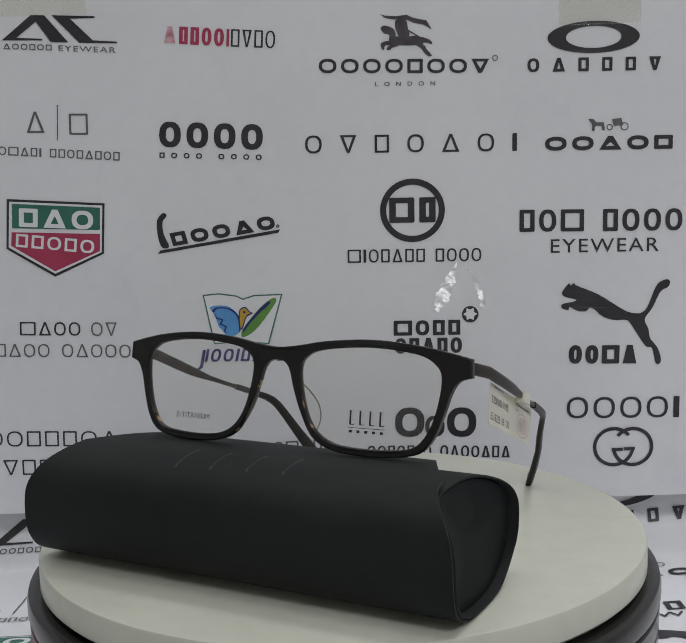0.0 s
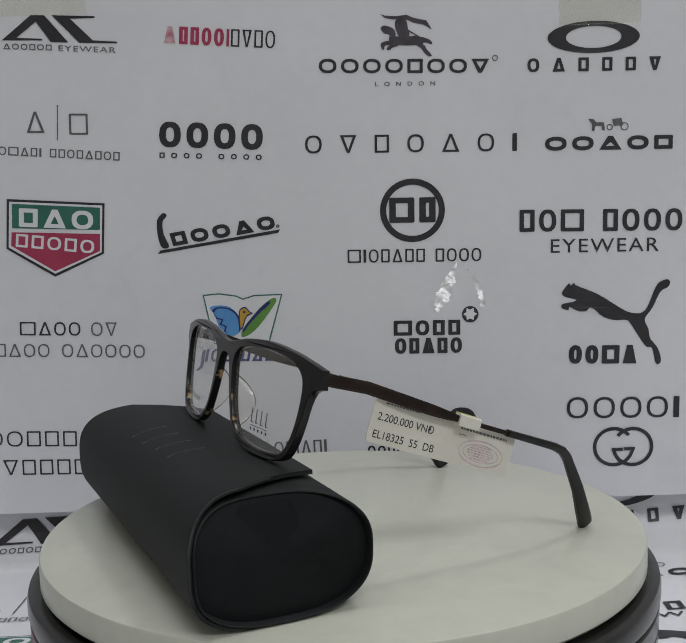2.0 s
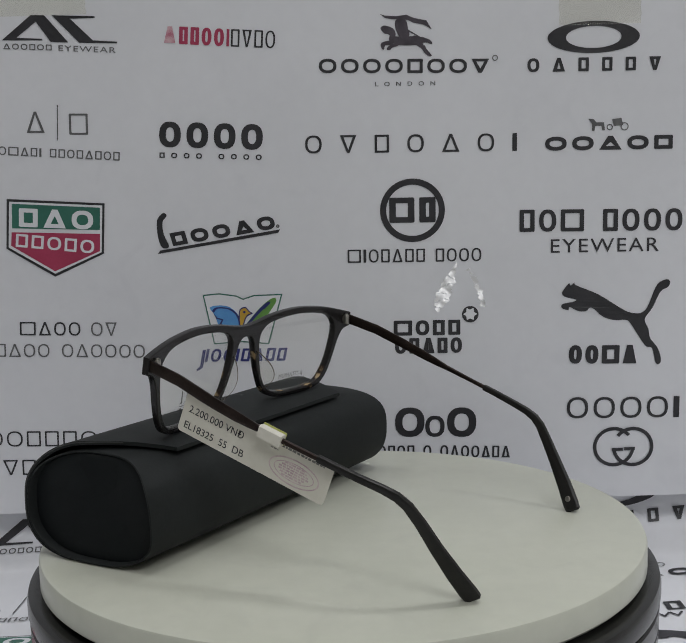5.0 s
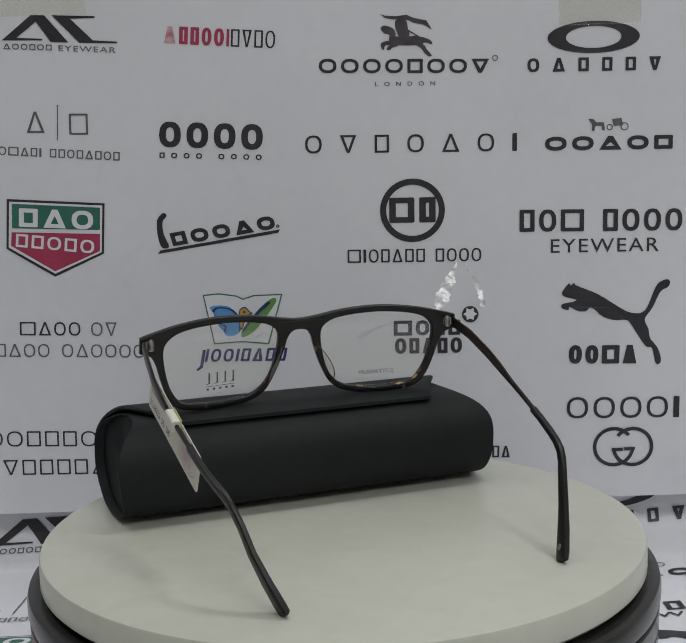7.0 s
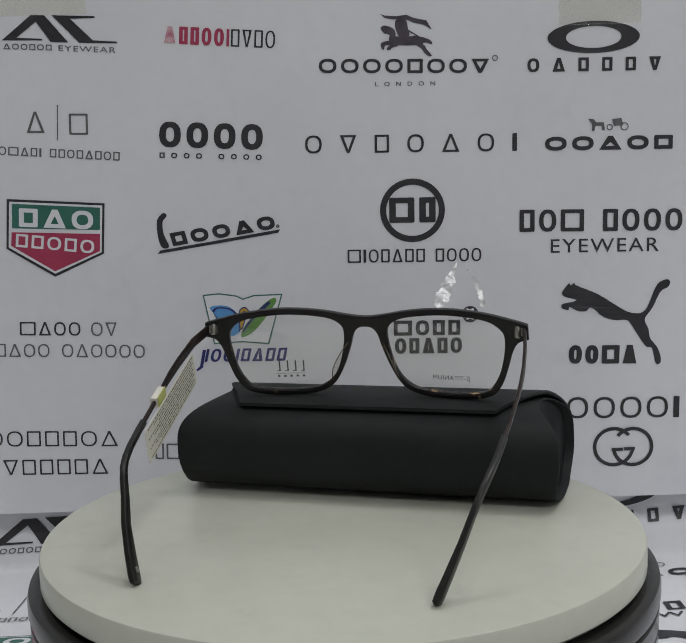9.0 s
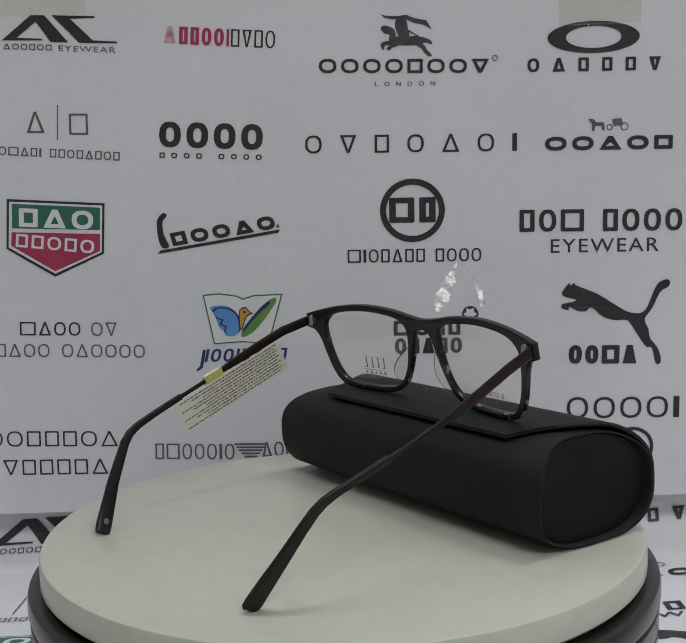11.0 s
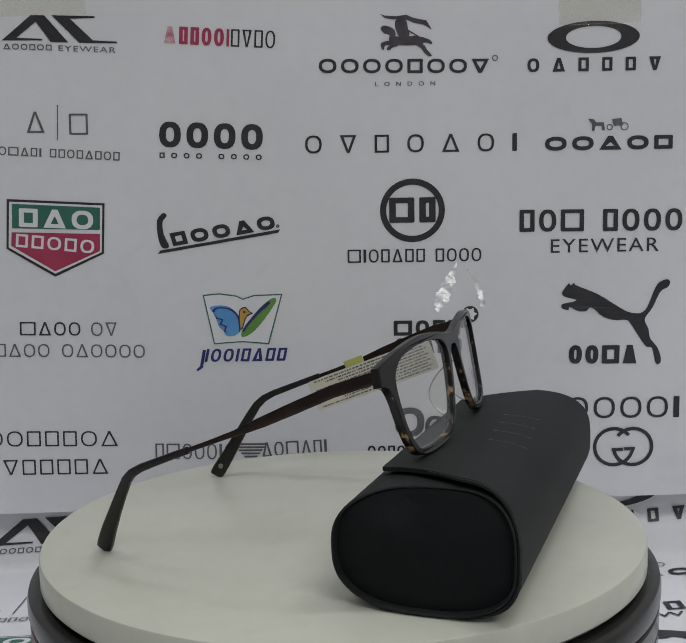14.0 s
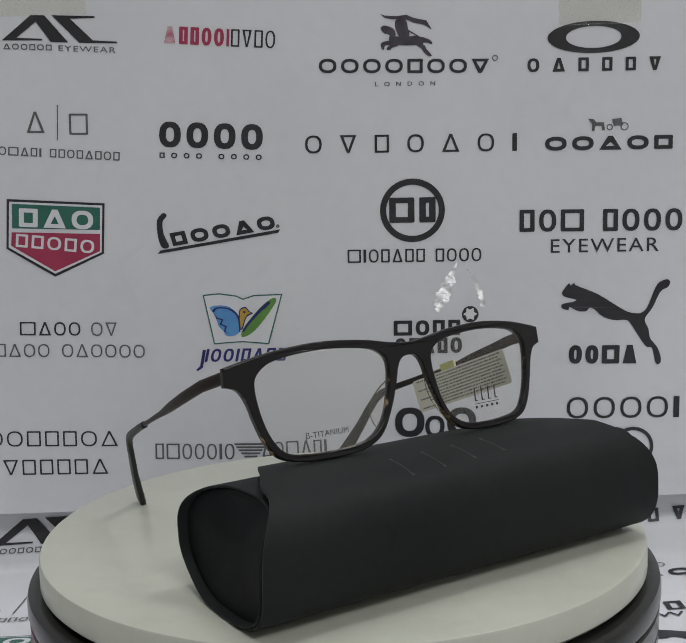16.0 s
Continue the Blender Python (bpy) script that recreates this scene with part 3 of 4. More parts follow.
    def lettering(body, mat, a, b, high):
        me = text_mesh(body, 1.0, 1.15)
        w = max(v.co.x for v in me.vertices) - min(v.co.x for v in me.vertices)
        h = max(v.co.y for v in me.vertices) - min(v.co.y for v in me.vertices)
        a, b = Vector(a), Vector(b)
        d = (b - a).normalized()
        mid = (a + b) / 2 + Vector((-d.y, d.x)) * high / 2
        y0 = (max(v.co.y for v in me.vertices) + min(v.co.y for v in me.vertices)) / 2
        x0 = (max(v.co.x for v in me.vertices) + min(v.co.x for v in me.vertices)) / 2
        for v in me.vertices:
            p = mid + d * (v.co.x - x0) * (b - a).length / w + Vector((-d.y, d.x)) * (v.co.y - y0) * high / h
            v.co = (p.x, p.y, 0)
        bm = bmesh.new()
        bm.from_mesh(me)
        lay("lettering", mat, bm, 1)

    # top row
    shape("chevron_mark", INK, [(-177.0, 216.4), (-160.7, 229.3), (-153.4, 229.1), (-141.3, 214.4), (-150.8, 214.9), (-158.1, 225.8), (-169.1, 217.5), (-155.2, 216.7), (-155.2, 215.8)], False, 1)
    shape("chevron_mark", INK, [(-149.4, 229.0), (-126.3, 227.9), (-126.3, 227.0), (-139.6, 226.9), (-128.0, 215.2), (-115.0, 214.2), (-115.0, 213.3), (-135.4, 214.1)], False, 1)
    word("word_bar", INK_GREY, (-176.6, 211.7), (-150.5, 210.4), 3.1, "aoonon", 0.63, "pair", 0)
    lettering("EYEWEAR", INK_GREY, (-146.9, 210.1), (-116.0, 208.2), 3.0)
    word("word_bar", INK_FADED, (-89.6, 213.0), (-83.4, 212.6), 8.79, "a", 2.20, "pair", 0)
    word("word_bar", INK_RED, (-81.5, 212.1), (-54.3, 210.0), 9.28, "nnooi", 1.95, "pair", 0)
    word("word_bar", INK, (-53.3, 209.9), (-29.3, 208.3), 9.28, "nvno", 0.98, "pair", 0)
    shape("emblem_mark", INK_PLUM, [(28.3, 225.1), (31.1, 224.1), (37.0, 223.7), (43.0, 224.2), (46.5, 222.5), (53.6, 220.9), (56.6, 216.0), (52.4, 218.6), (46.5, 220.0), (44.1, 221.2), (39.4, 222.0), (34.6, 222.1), (31.1, 222.9)], False, 1)
    shape("emblem_mark", INK_PLUM, [(37.0, 221.6), (40.1, 222.7), (42.7, 220.8), (43.6, 216.8), (44.2, 213.3), (41.7, 209.6), (39.2, 212.0), (37.1, 215.8), (36.5, 219.1)], True, 1)
    shape("emblem_mark", INK_PLUM, [(28.6, 217.4), (30.0, 218.8), (32.4, 218.5), (35.5, 217.0), (36.8, 214.0), (35.1, 212.1), (32.8, 214.1), (30.4, 214.8)], True, 1)
    shape("emblem_mark", INK_PLUM, [(34.0, 213.6), (39.2, 212.5), (43.9, 212.6), (48.7, 212.9), (51.3, 210.8), (51.5, 208.4), (46.2, 207.9), (41.5, 208.0), (36.7, 208.6), (33.2, 210.6)], True, 1)
    shape("emblem_mark", INK_PLUM, [(34.8, 210.5), (30.8, 210.4), (28.6, 209.3), (28.8, 207.0), (30.2, 206.0), (31.0, 208.3), (34.8, 208.2)], True, 1)
    shape("emblem_mark", INK_PLUM, [(36.7, 209.1), (33.1, 208.0), (31.6, 206.2), (33.5, 205.7), (34.8, 207.0), (37.9, 207.9)], True, 1)
    shape("emblem_mark", INK_PLUM, [(47.0, 208.6), (50.3, 206.4), (52.1, 204.0), (54.5, 201.8), (56.2, 202.2), (53.8, 205.3), (51.7, 208.2)], True, 1)
    shape("emblem_mark", INK_PLUM, [(49.9, 212.2), (53.7, 211.4), (56.3, 209.7), (56.5, 208.3), (53.4, 209.1), (50.3, 209.4)], True, 1)
    shape("emblem_mark", INK_PLUM, [(43.1, 216.6), (52.3, 211.0), (52.5, 210.5), (43.3, 215.6)], False, 1)
    word("word_bar", INK, (-5.7, 194.4), (87.4, 192.0), 7.57, "oooonoov", 1.71, "pair", 0)
    ring("ring_mark", INK_GREY, (90.8, 199.9), (1.59, 1.59), (1.10, 1.10), 1)
    lettering("L  O  N  D  O  N", INK, (24.9, 186.5), (57.8, 186.1), 2.3)
    ring("oval_mark", INK, (144.6, 209.4), (25.15, 8.55), (15.14, 5.86), 1)
    word("word_bar", INK, (108.4, 191.7), (181.4, 190.8), 7.32, "o a n n n v", 1.71, "pair", 0)
    # second row
    word("word_bar", INK_GREY, (-166.8, 166.6), (-157.0, 166.4), 11.47, "a", 1.22, "pair", 0)
    shape("rule_mark", INK_GREY, [(-149.6, 181.3), (-149.0, 181.2), (-150.1, 162.1), (-150.7, 162.2)], False, 1)
    word("word_bar", INK_GREY, (-143.8, 165.0), (-133.5, 164.7), 11.47, "n", 1.22, "pair", 0)
    word("word_bar", INK_GREY, (-188.2, 155.6), (-117.1, 150.2), 4.64, "aowani nnonanon", 0.73, "pair", 0)
    word("word_bar", INK, (-95.0, 157.0), (-38.1, 153.7), 13.92, "oooo", 3.66, "pair", 0)
    word("word_bar", INK, (-95.1, 151.1), (-38.8, 148.3), 2.93, "n o o o   o o o o", 0.73, "pair", 0)
    word("word_bar", INK, (-14.6, 151.1), (102.3, 149.2), 9.77, "o v n o a o i", 1.34, "pair", 0)
    word("word_bar", INK, (117.8, 148.8), (188.3, 148.0), 7.57, "ooaon", 2.44, "pair", 0)
    ring("wheel_mark", INK_GREY, (153.4, 160.7), (1.71, 1.71), (1.17, 1.17), 1)
    ring("wheel_mark", INK_GREY, (161.6, 160.9), (2.20, 2.20), (1.66, 1.66), 1)
    shape("carriage_mark", INK_GREY, [(154.6, 165.1), (159.9, 165.5), (160.9, 161.6), (155.6, 161.3)], False, 1)
    shape("team_mark", INK_GREY, [(141.6, 165.5), (144.4, 165.4), (145.9, 163.5), (150.2, 163.4), (150.7, 159.1), (149.3, 159.1), (148.8, 161.5), (145.4, 161.6), (144.9, 158.8), (143.5, 159.0), (143.7, 162.6)], False, 1)
    # third row
    shape("shield_border", INK, [(-180.2, 131.0), (-126.8, 127.0), (-128.6, 99.2), (-156.4, 87.1), (-182.4, 103.5)], False, 1)
    shape("shield_inset", INK_WHITE, [(-178.9, 129.5), (-128.1, 125.9), (-129.8, 100.0), (-156.3, 88.8), (-181.1, 104.2)], False, 2)
    shape("shield_field", INK_GREEN, [(-177.5, 128.3), (-129.4, 124.7), (-130.1, 112.4), (-178.4, 114.8)], False, 3)
    shape("shield_field", INK_RED, [(-178.8, 112.6), (-130.2, 110.2), (-130.7, 100.7), (-156.2, 90.2), (-179.6, 105.1)], False, 3)
    word("shield_bar", INK_WHITE, (-174.5, 115.6), (-133.9, 112.7), 10.25, "nao", 2.69, "pair4", 0)
    word("shield_bar", INK_WHITE, (-177.2, 104.5), (-134.2, 99.4), 7.32, "nnono", 1.46, "pair4", 0)
    shape("underline_mark", INK, [(-97.2, 100.0), (-30.0, 109.9), (-31.1, 108.0), (-98.7, 98.1)], False, 1)
    word("script_bar", INK, (-89.8, 102.2), (-32.0, 110.5), 7.32, "nooao", 2.44, "pair", -0.12)
    shape("script_mark", INK, [(-98.3, 116.3), (-96.2, 119.6), (-94.2, 120.8), (-92.8, 119.0), (-95.2, 115.7), (-94.8, 108.9), (-92.2, 102.0), (-96.1, 101.7), (-98.2, 108.1)], True, 1)
    ring("ring_mark", INK_GREY, (-31.2, 111.7), (0.98, 0.98), (0.24, 0.24), 1)
    ring("ring_mark", INK, (43.9, 118.2), (18.07, 17.58), (14.65, 14.16), 1)
    word("word_bar", INK, (30.9, 111.6), (56.7, 111.3), 13.92, "wn", 3.66, "pair", 0)
    word("word_bar", INK, (7.1, 90.1), (81.8, 88.9), 7.32, "wionann nooo", 0.98, "pair", 0)
    word("word_bar", INK, (103.2, 104.6), (193.9, 102.9), 12.21, "now nooo", 2.44, "pair", 0)
    lettering("EYEWEAR", INK, (120.5, 92.4), (180.8, 91.8), 7.57)
    # fourth row
    word("word_bar", INK, (-178.3, 54.7), (-144.5, 53.4), 7.57, "waoo", 0.98, "pair", 0)
    word("word_bar", INK_GREY, (-138.4, 53.2), (-123.9, 52.8), 7.57, "ov", 0.83, "pair", 0)
    word("word_bar", INK_GREY, (-195.6, 43.0), (-108.8, 39.9), 7.32, "waoo oaoooo", 0.83, "pair", 0)
    shape("frame_mark", INK_GREEN, [(-74.7, 74.5), (-65.6, 75.2), (-55.9, 73.7), (-52.0, 71.8), (-46.1, 73.7), (-29.9, 73.9), (-38.4, 45.6), (-53.5, 47.3), (-69.4, 46.5)], False, 1)
    shape("frame_inset", INK_WHITE, [(-73.9, 73.8), (-65.6, 74.5), (-56.1, 73.0), (-52.1, 71.1), (-45.8, 73.0), (-30.9, 73.2), (-39.0, 46.4), (-53.5, 47.9), (-68.8, 47.2)], False, 2)
    shape("wing_mark", INK_BLUE, [(-70.9, 67.3), (-65.9, 68.4), (-59.8, 67.2), (-55.1, 62.6), (-54.1, 56.4), (-54.8, 53.2), (-58.0, 51.0), (-62.2, 51.2), (-64.1, 54.2), (-66.4, 56.8), (-67.3, 60.0), (-69.0, 64.0)], True, 3)
    shape("wing_line", INK_NAVY, [(-68.8, 64.5), (-66.2, 66.6), (-59.9, 65.7), (-55.6, 61.2), (-54.9, 53.7), (-54.3, 53.4), (-53.9, 58.9), (-55.8, 63.4), (-59.8, 66.6), (-66.7, 67.4), (-69.5, 65.8)], True, 4)
    shape("wing_line", INK_NAVY, [(-69.0, 64.0), (-67.5, 60.8), (-64.5, 60.2), (-65.9, 57.7), (-62.8, 56.2), (-63.6, 53.7), (-60.2, 52.1), (-62.6, 53.7), (-61.7, 56.6), (-64.6, 57.9), (-63.5, 60.6), (-66.9, 61.5)], False, 4)
    shape("wing_mark", INK_LEAF, [(-53.2, 50.1), (-53.5, 53.4), (-50.4, 58.0), (-43.9, 65.3), (-38.1, 70.3), (-34.4, 71.9), (-33.5, 69.9), (-36.1, 65.8), (-41.7, 58.5), (-47.6, 52.5)], True, 3)
    shape("wing_line", INK_NAVY, [(-53.2, 53.0), (-50.2, 58.0), (-43.7, 65.2), (-38.6, 69.5), (-37.0, 68.8), (-42.5, 63.4), (-48.9, 55.6)], True, 4)
    shape("wing_line", INK_LEAF, [(-52.4, 52.6), (-48.6, 57.8), (-40.8, 65.6), (-41.9, 63.4), (-47.9, 56.0)], True, 5)
    shape("head_line", INK_NAVY, [(-54.8, 63.6), (-53.5, 66.5), (-50.7, 67.1), (-48.6, 64.6), (-46.9, 63.4), (-49.7, 62.0), (-51.1, 60.0), (-53.0, 54.7), (-54.6, 55.4)], True, 5)
    shape("head_mark", INK_OCHRE, [(-54.2, 63.6), (-53.1, 65.9), (-50.9, 66.4), (-49.2, 64.4), (-48.2, 63.5), (-50.3, 62.5), (-51.7, 60.0), (-53.4, 55.4), (-54.1, 55.8)], True, 6)
    ring("dot_mark", INK_NAVY, (-51.6, 64.3), (0.7, 0.7), (0.1, 0.1), 7)
    word("word_bar", INK_NAVY, (-75.2, 36.6), (-29.8, 36.0), 7.32, "iooinann", 1.46, "pair", 0.22)
    shape("tail_mark", INK_NAVY, [(-75.9, 43.4), (-74.1, 43.3), (-76.3, 33.4), (-79.4, 31.4), (-80.1, 32.2), (-77.8, 34.4)], False, 1)
    word("word_bar", INK, (31.9, 48.1), (69.4, 47.7), 8.55, "wonn", 2.20, "pair", 0)
    word("word_bar", INK, (32.4, 37.8), (70.2, 37.4), 8.79, "onano", 2.20, "pair", 0)
    ring("ring_mark", INK, (75.2, 59.2), (4.64, 4.64), (0.12, 0.12), 1)
    star("star_mark", INK_WHITE, (75.1, 59.3), 3.8, 2.55, 3)
    shape("cat_mark", INK, [(130.5, 75.1), (131.5, 73.9), (133.7, 75.5), (134.7, 73.8), (146.8, 68.5), (161.6, 59.1), (167.8, 57.2), (171.5, 57.6), (174.7, 60.7), (179.3, 71.7), (182.4, 74.8), (186.1, 75.7), (187.4, 73.9), (186.2, 71.3), (182.0, 68.9), (177.6, 60.1), (173.2, 53.8), (175.2, 48.3), (176.3, 42.7),
                            (180.3, 37.6), (182.3, 31.8), (182.1, 28.5), (179.6, 28.3), (177.3, 37.0), (173.3, 38.8), (165.3, 51.1), (162.3, 53.6), (155.4, 53.8), (149.2, 56.0), (144.3, 60.4), (141.8, 61.0), (140.1, 59.3), (135.7, 59.4), (130.7, 61.8), (130.0, 60.1), (126.5, 61.4), (127.0, 63.6), (133.7, 64.9), (133.9, 66.1), (128.3, 67.5), (126.6, 69.6), (127.8, 72.0)], True, 1)
    word("word_bar", INK, (130.2, 29.6), (168.4, 28.7), 10.50, "oowa", 2.93, "pair", 0)
    # fifth row
    word("word_bar", INK, (-201.3, -8.8), (-126.7, -10.6), 8.79, "oonnnoa", 0.98, "pair", 0)
    word("word_bar", INK, (-193.0, -25.7), (-133.1, -26.6), 8.79, "vnnnna", 0.98, "pair", 0)
    word("word_bar", INK_GREY, (-105.7, -18.7), (-60.5, -19.9), 9.03, "nwoooio", 0.98, "pair", 0)
    shape("eagle_bar", INK_GREY, [(-60.4, -10.7), (-41.9, -11.2), (-42.5, -12.2), (-59.9, -11.7)], False, 1)
    shape("eagle_bar", INK_GREY, [(-59.4, -12.5), (-43.0, -13.0), (-43.5, -14.0), (-59.0, -13.5)], False, 1)
    shape("eagle_bar", INK_GREY, [(-58.3, -14.3), (-44.3, -14.7), (-44.8, -15.7), (-57.8, -15.3)], False, 1)
    shape("eagle_bar", INK_GREY, [(-56.8, -16.1), (-45.6, -16.5), (-46.2, -17.5), (-56.4, -17.2)], False, 1)
    shape("eagle_bar", INK_GREY, [(-55.2, -18.0), (-47.2, -18.2), (-47.7, -19.2), (-54.7, -19.0)], False, 1)
    word("word_bar", INK_GREY, (-44.7, -19.1), (-7.7, -18.4), 8.30, "aowani", 0.98, "pair", 0)
    word("word_bar", INK, (31.3, -10.2), (48.0, -10.7), 17.09, "o", 4.15, "pair", 0)
    word("word_bar", INK, (48.5, -10.7), (59.5, -11.1), 12.21, "o", 2.44, "pair", 0)
    word("word_bar", INK, (61.0, -11.1), (77.5, -11.6), 17.09, "o", 4.15, "pair", 0)
    word("word_bar", INK, (15.3, -21.5), (96.7, -24.0), 6.84, "oonon o oaooana", 1.10, "pair", 0)
    word("word_bar", INK, (129.1, -2.0), (193.1, -3.2), 12.21, "ooooi", 1.71, "pair", 0)
    # two broken rings, hooked into each other
    for cx, cy, side, lift in ((155.8, -19.2, 1, 1), (166.6, -19.4, -1, 2)):
        arc("broken_ring", INK, (cx, cy), (11.9, 11.5), 2.0, 38, 352, side, lift)
        x0, x1 = sorted((cx + 12.0 * side, cx + 5.6 * side))
        shape("ring_bar", INK, [(x0, cy - 2.2), (x1, cy - 2.2), (x1, cy - 0.4), (x0, cy - 0.4)], False, lift + 2)


def poster():
    ob = empty("printed_sheet", pose(0, WALL_Y, DISC), "white glossy paper sheet printed with rows of marks, hanging", "poster")
    n, m = 60, 48
    bm = bmesh.new()

    def relief(x, z):
        """Gentle waves of the hanging paper."""
        return 0.0030 * noise.noise((x * 8, z * 6, 0.3)) + 0.0007 * noise.noise((x * 25, z * 21, 4.0))

    for back in (0, 1):
        vs = [[bm.verts.new((x, relief(x, z) + 0.0003 * back, z)) for x in (-0.36 + 0.72 * i / n for i in range(n + 1))] for z in (-0.0485 + 0.5 * j / m for j in range(m + 1))]
        for j in range(m):
            for i in range(n):
                bm.faces.new((vs[j][i], vs[j][i + 1], vs[j + 1][i + 1], vs[j + 1][i]))
    part("sheet", bm, PAPER, ob, "white coated paper")
    sheet_marks(ob, lambda x, z, lift: Vector((x * MM, relief(x * MM, z * MM) - 0.00025 - 0.00012 * lift, z * MM)))
    return ob


poster()

# profile of the second sheet, from the wall down and out over the counter
PROFILE = smooth_loop([(0.207, 0.30), (0.2065, 0.12), (0.206, 0.060), (0.2045, 0.034), (0.199, 0.018), (0.188, 0.0075), (0.169, 0.0020), (0.14, 0.0008), (0.09, 0.0006), (0.0, 0.0006), (-0.30, 0.0006)], False, 8)


def along(s):
    """The point and the outward normal of the profile, s metres below its start."""
    for (y0, z0), (y1, z1) in zip(PROFILE, PROFILE[1:]):
        step = math.hypot(y1 - y0, z1 - z0)
        if s <= step or (y1, z1) == PROFILE[-1]:
            k = s / step
            return Vector((0, y0 + (y1 - y0) * k, z0 + (z1 - z0) * k)), Vector((0, z1 - z0, y0 - y1)) / step
        s -= step


def sweep_sheet():
    """Second print of the same sheet: hangs behind the first and sweeps out over the counter."""
    ob = empty("table_sheet", pose(0, 0, COUNTER), "white printed paper sheet curving from the wall onto the counter", "paper sheet")
    bm = bmesh.new()
    rows = [[bm.verts.new((x, y, z + dz)) for x in (-0.36, -0.18, 0, 0.18, 0.36)] for dz in (0, 0.0003) for y, z in PROFILE]
    n = len(PROFILE)
    for g in (0, n):
        for i in range(n - 1):
            for j in range(4):
                bm.faces.new((rows[g + i][j], rows[g + i][j + 1], rows[g + i + 1][j + 1], rows[g + i + 1][j]))
    part("sheet", bm, PAPER, ob, "white coated paper")

    def place(x, z, lift):
        skew = 0.027 * (x + 150) / 300
        d = (228 - z) * MM * 1.1
        at = 0.264 + (d if d < 0.057 else 0.057 + (d - 0.057) * 0.68) - skew
        p, nrm = along(at + 0.0046 + 0.0202 * min(1.0, max(0.0, (at - 0.2936) / 0.0484)))
        return p + nrm * (0.0005 + 0.00012 * lift) + Vector((x * MM * 1.147 - 0.005, 0, 0.0003))

    # only the stretches beside the turntable are laid open
    sheet_marks(ob, place, lambda x, z: abs(x) > 90 and z > 40, 1.5)
    return ob


sweep_sheet()


# ---- clear tape and film on the hanging sheet ----
def tape_strip(x0, z0, x1, z1, crumple, seed, label, mat):
    nx, nz = max(8, int((x1 - x0) / 0.8)), max(8, int((z1 - z0) / 0.8))
    bm = bmesh.new()
    vs = []
    for j in range(nz + 1):
        row = []
        for i in range(nx + 1):
            u, w = i / nx, j / nz
            edge = min(u, 1 - u, w, 1 - w)
            lift = min(1, edge * 6) * crumple * (0.5 + noise.noise((u * (x1 - x0) * 0.16 + seed, w * (z1 - z0) * 0.11, seed)) + 0.35 * noise.noise((u * (x1 - x0) * 0.5, w * (z1 - z0) * 0.4, seed + 5)))
            wob = 0.7 * noise.noise((w * 6 + seed, 2.0, 0.0)) * (1 if u in (0, 1) else 0)
            row.append(bm.verts.new(((x0 + (x1 - x0) * u + wob) * MM, -0.0032 - max(lift, -0.2) * MM, (z0 + (z1 - z0) * w) * MM)))
        vs.append(row)
    for j in range(nz):
        for i in range(nx):
            bm.faces.new((vs[j][i], vs[j][i + 1], vs[j + 1][i + 1], vs[j + 1][i]))
    ob = part("clear_tape", bm, mat, None, "", 60)
    ob.matrix_world = pose(0, WALL_Y, DISC)
    ob.visible_shadow = False
    mod = ob.modifiers.new("film", "SOLIDIFY")
    mod.thickness = 0.00008
    return tagged(ob, label, "tape", "tape on the sheet")


tape_strip(125.1, 215.7, 169.6, 237.6, 0.35, 3, "wrinkled clear tape over the printed oval", TAPE)
tape_strip(-191.5, 228.5, -130.2, 245.7, 0.5, 7, "yellowed clear tape at the sheet corner", TAPE_OLD)


def film_patch(x0, z0, x1, z1):
    """Crumpled clear film, outlined as its own glint; its folds lean up and catch the ceiling lights."""
    nx, nz = 70, 90
    bm = bmesh.new()
    vs, shown, creases = [], {}, {}
    for j in range(nz + 1):
        w = j / nz
        row = []
        for i in range(nx + 1):
            u = i / nx
            # outline of the glint: a broad bright tongue that narrows to the foot, and a thin veil beyond it
            body = 0.035 + 0.085 * math.sin(math.pi * min(1.0, w * 1.15)) ** 1.5
            streak = math.exp(-((u - 0.06 - 0.40 * w ** 1.3) / (body * (1 + 0.5 * noise.noise((w * 9, 3.0, 1.0))))) ** 2) * min(1, w * 4) * min(1, (1 - w) * 5)
            veil = 0.16 * math.exp(-((u - 0.92 + 0.42 * w * w) / 0.07) ** 2) * min(1, w * 5) * min(1, (1 - w) * 3)
            # overlapping creases, each leaning up
            fold = 1 - (w * 7.0 + 0.7 * noise.noise((u * 5, w * 5, 2.0))) % 1.0
            lift = 1.8 * fold + 0.15 * noise.noise((u * 11, w * 13, 5.0)) - 0.3
            creases[(j, i)] = fold
            shown[(j, i)] = streak + 2.6 * veil + 0.22 * noise.noise((u * 16, w * 20, 9.0))
            row.append(bm.verts.new(((x0 + (x1 - x0) * u) * MM, -0.0030 - max(lift, -0.3) * MM, (z0 + (z1 - z0) * w) * MM)))
        vs.append(row)
    for j in range(nz):
        for i in range(nx):
            # only the glint is kept; the back of each crease, which would mirror dark, is left out
            if shown[(j, i)] > 0.27 and max(abs(creases[(j, i)] - creases[c]) for c in ((j + 1, i), (j, i + 1), (j + 1, i + 1))) < 0.5:
                bm.faces.new((vs[j][i], vs[j][i + 1], vs[j + 1][i + 1], vs[j + 1][i]))
    bmesh.ops.delete(bm, geom=[v for v in bm.verts if not v.link_faces], context="VERTS")
    ob = part("clear_film", bm, FILM, None, "", 50)
    ob.matrix_world = pose(0, WALL_Y, DISC)
    ob.visible_shadow = False
    return tagged(ob, "crumpled clear film on the sheet, cut to its glint's shape", "film")


film_patch(54.3, 58.4, 84.7, 90.0)


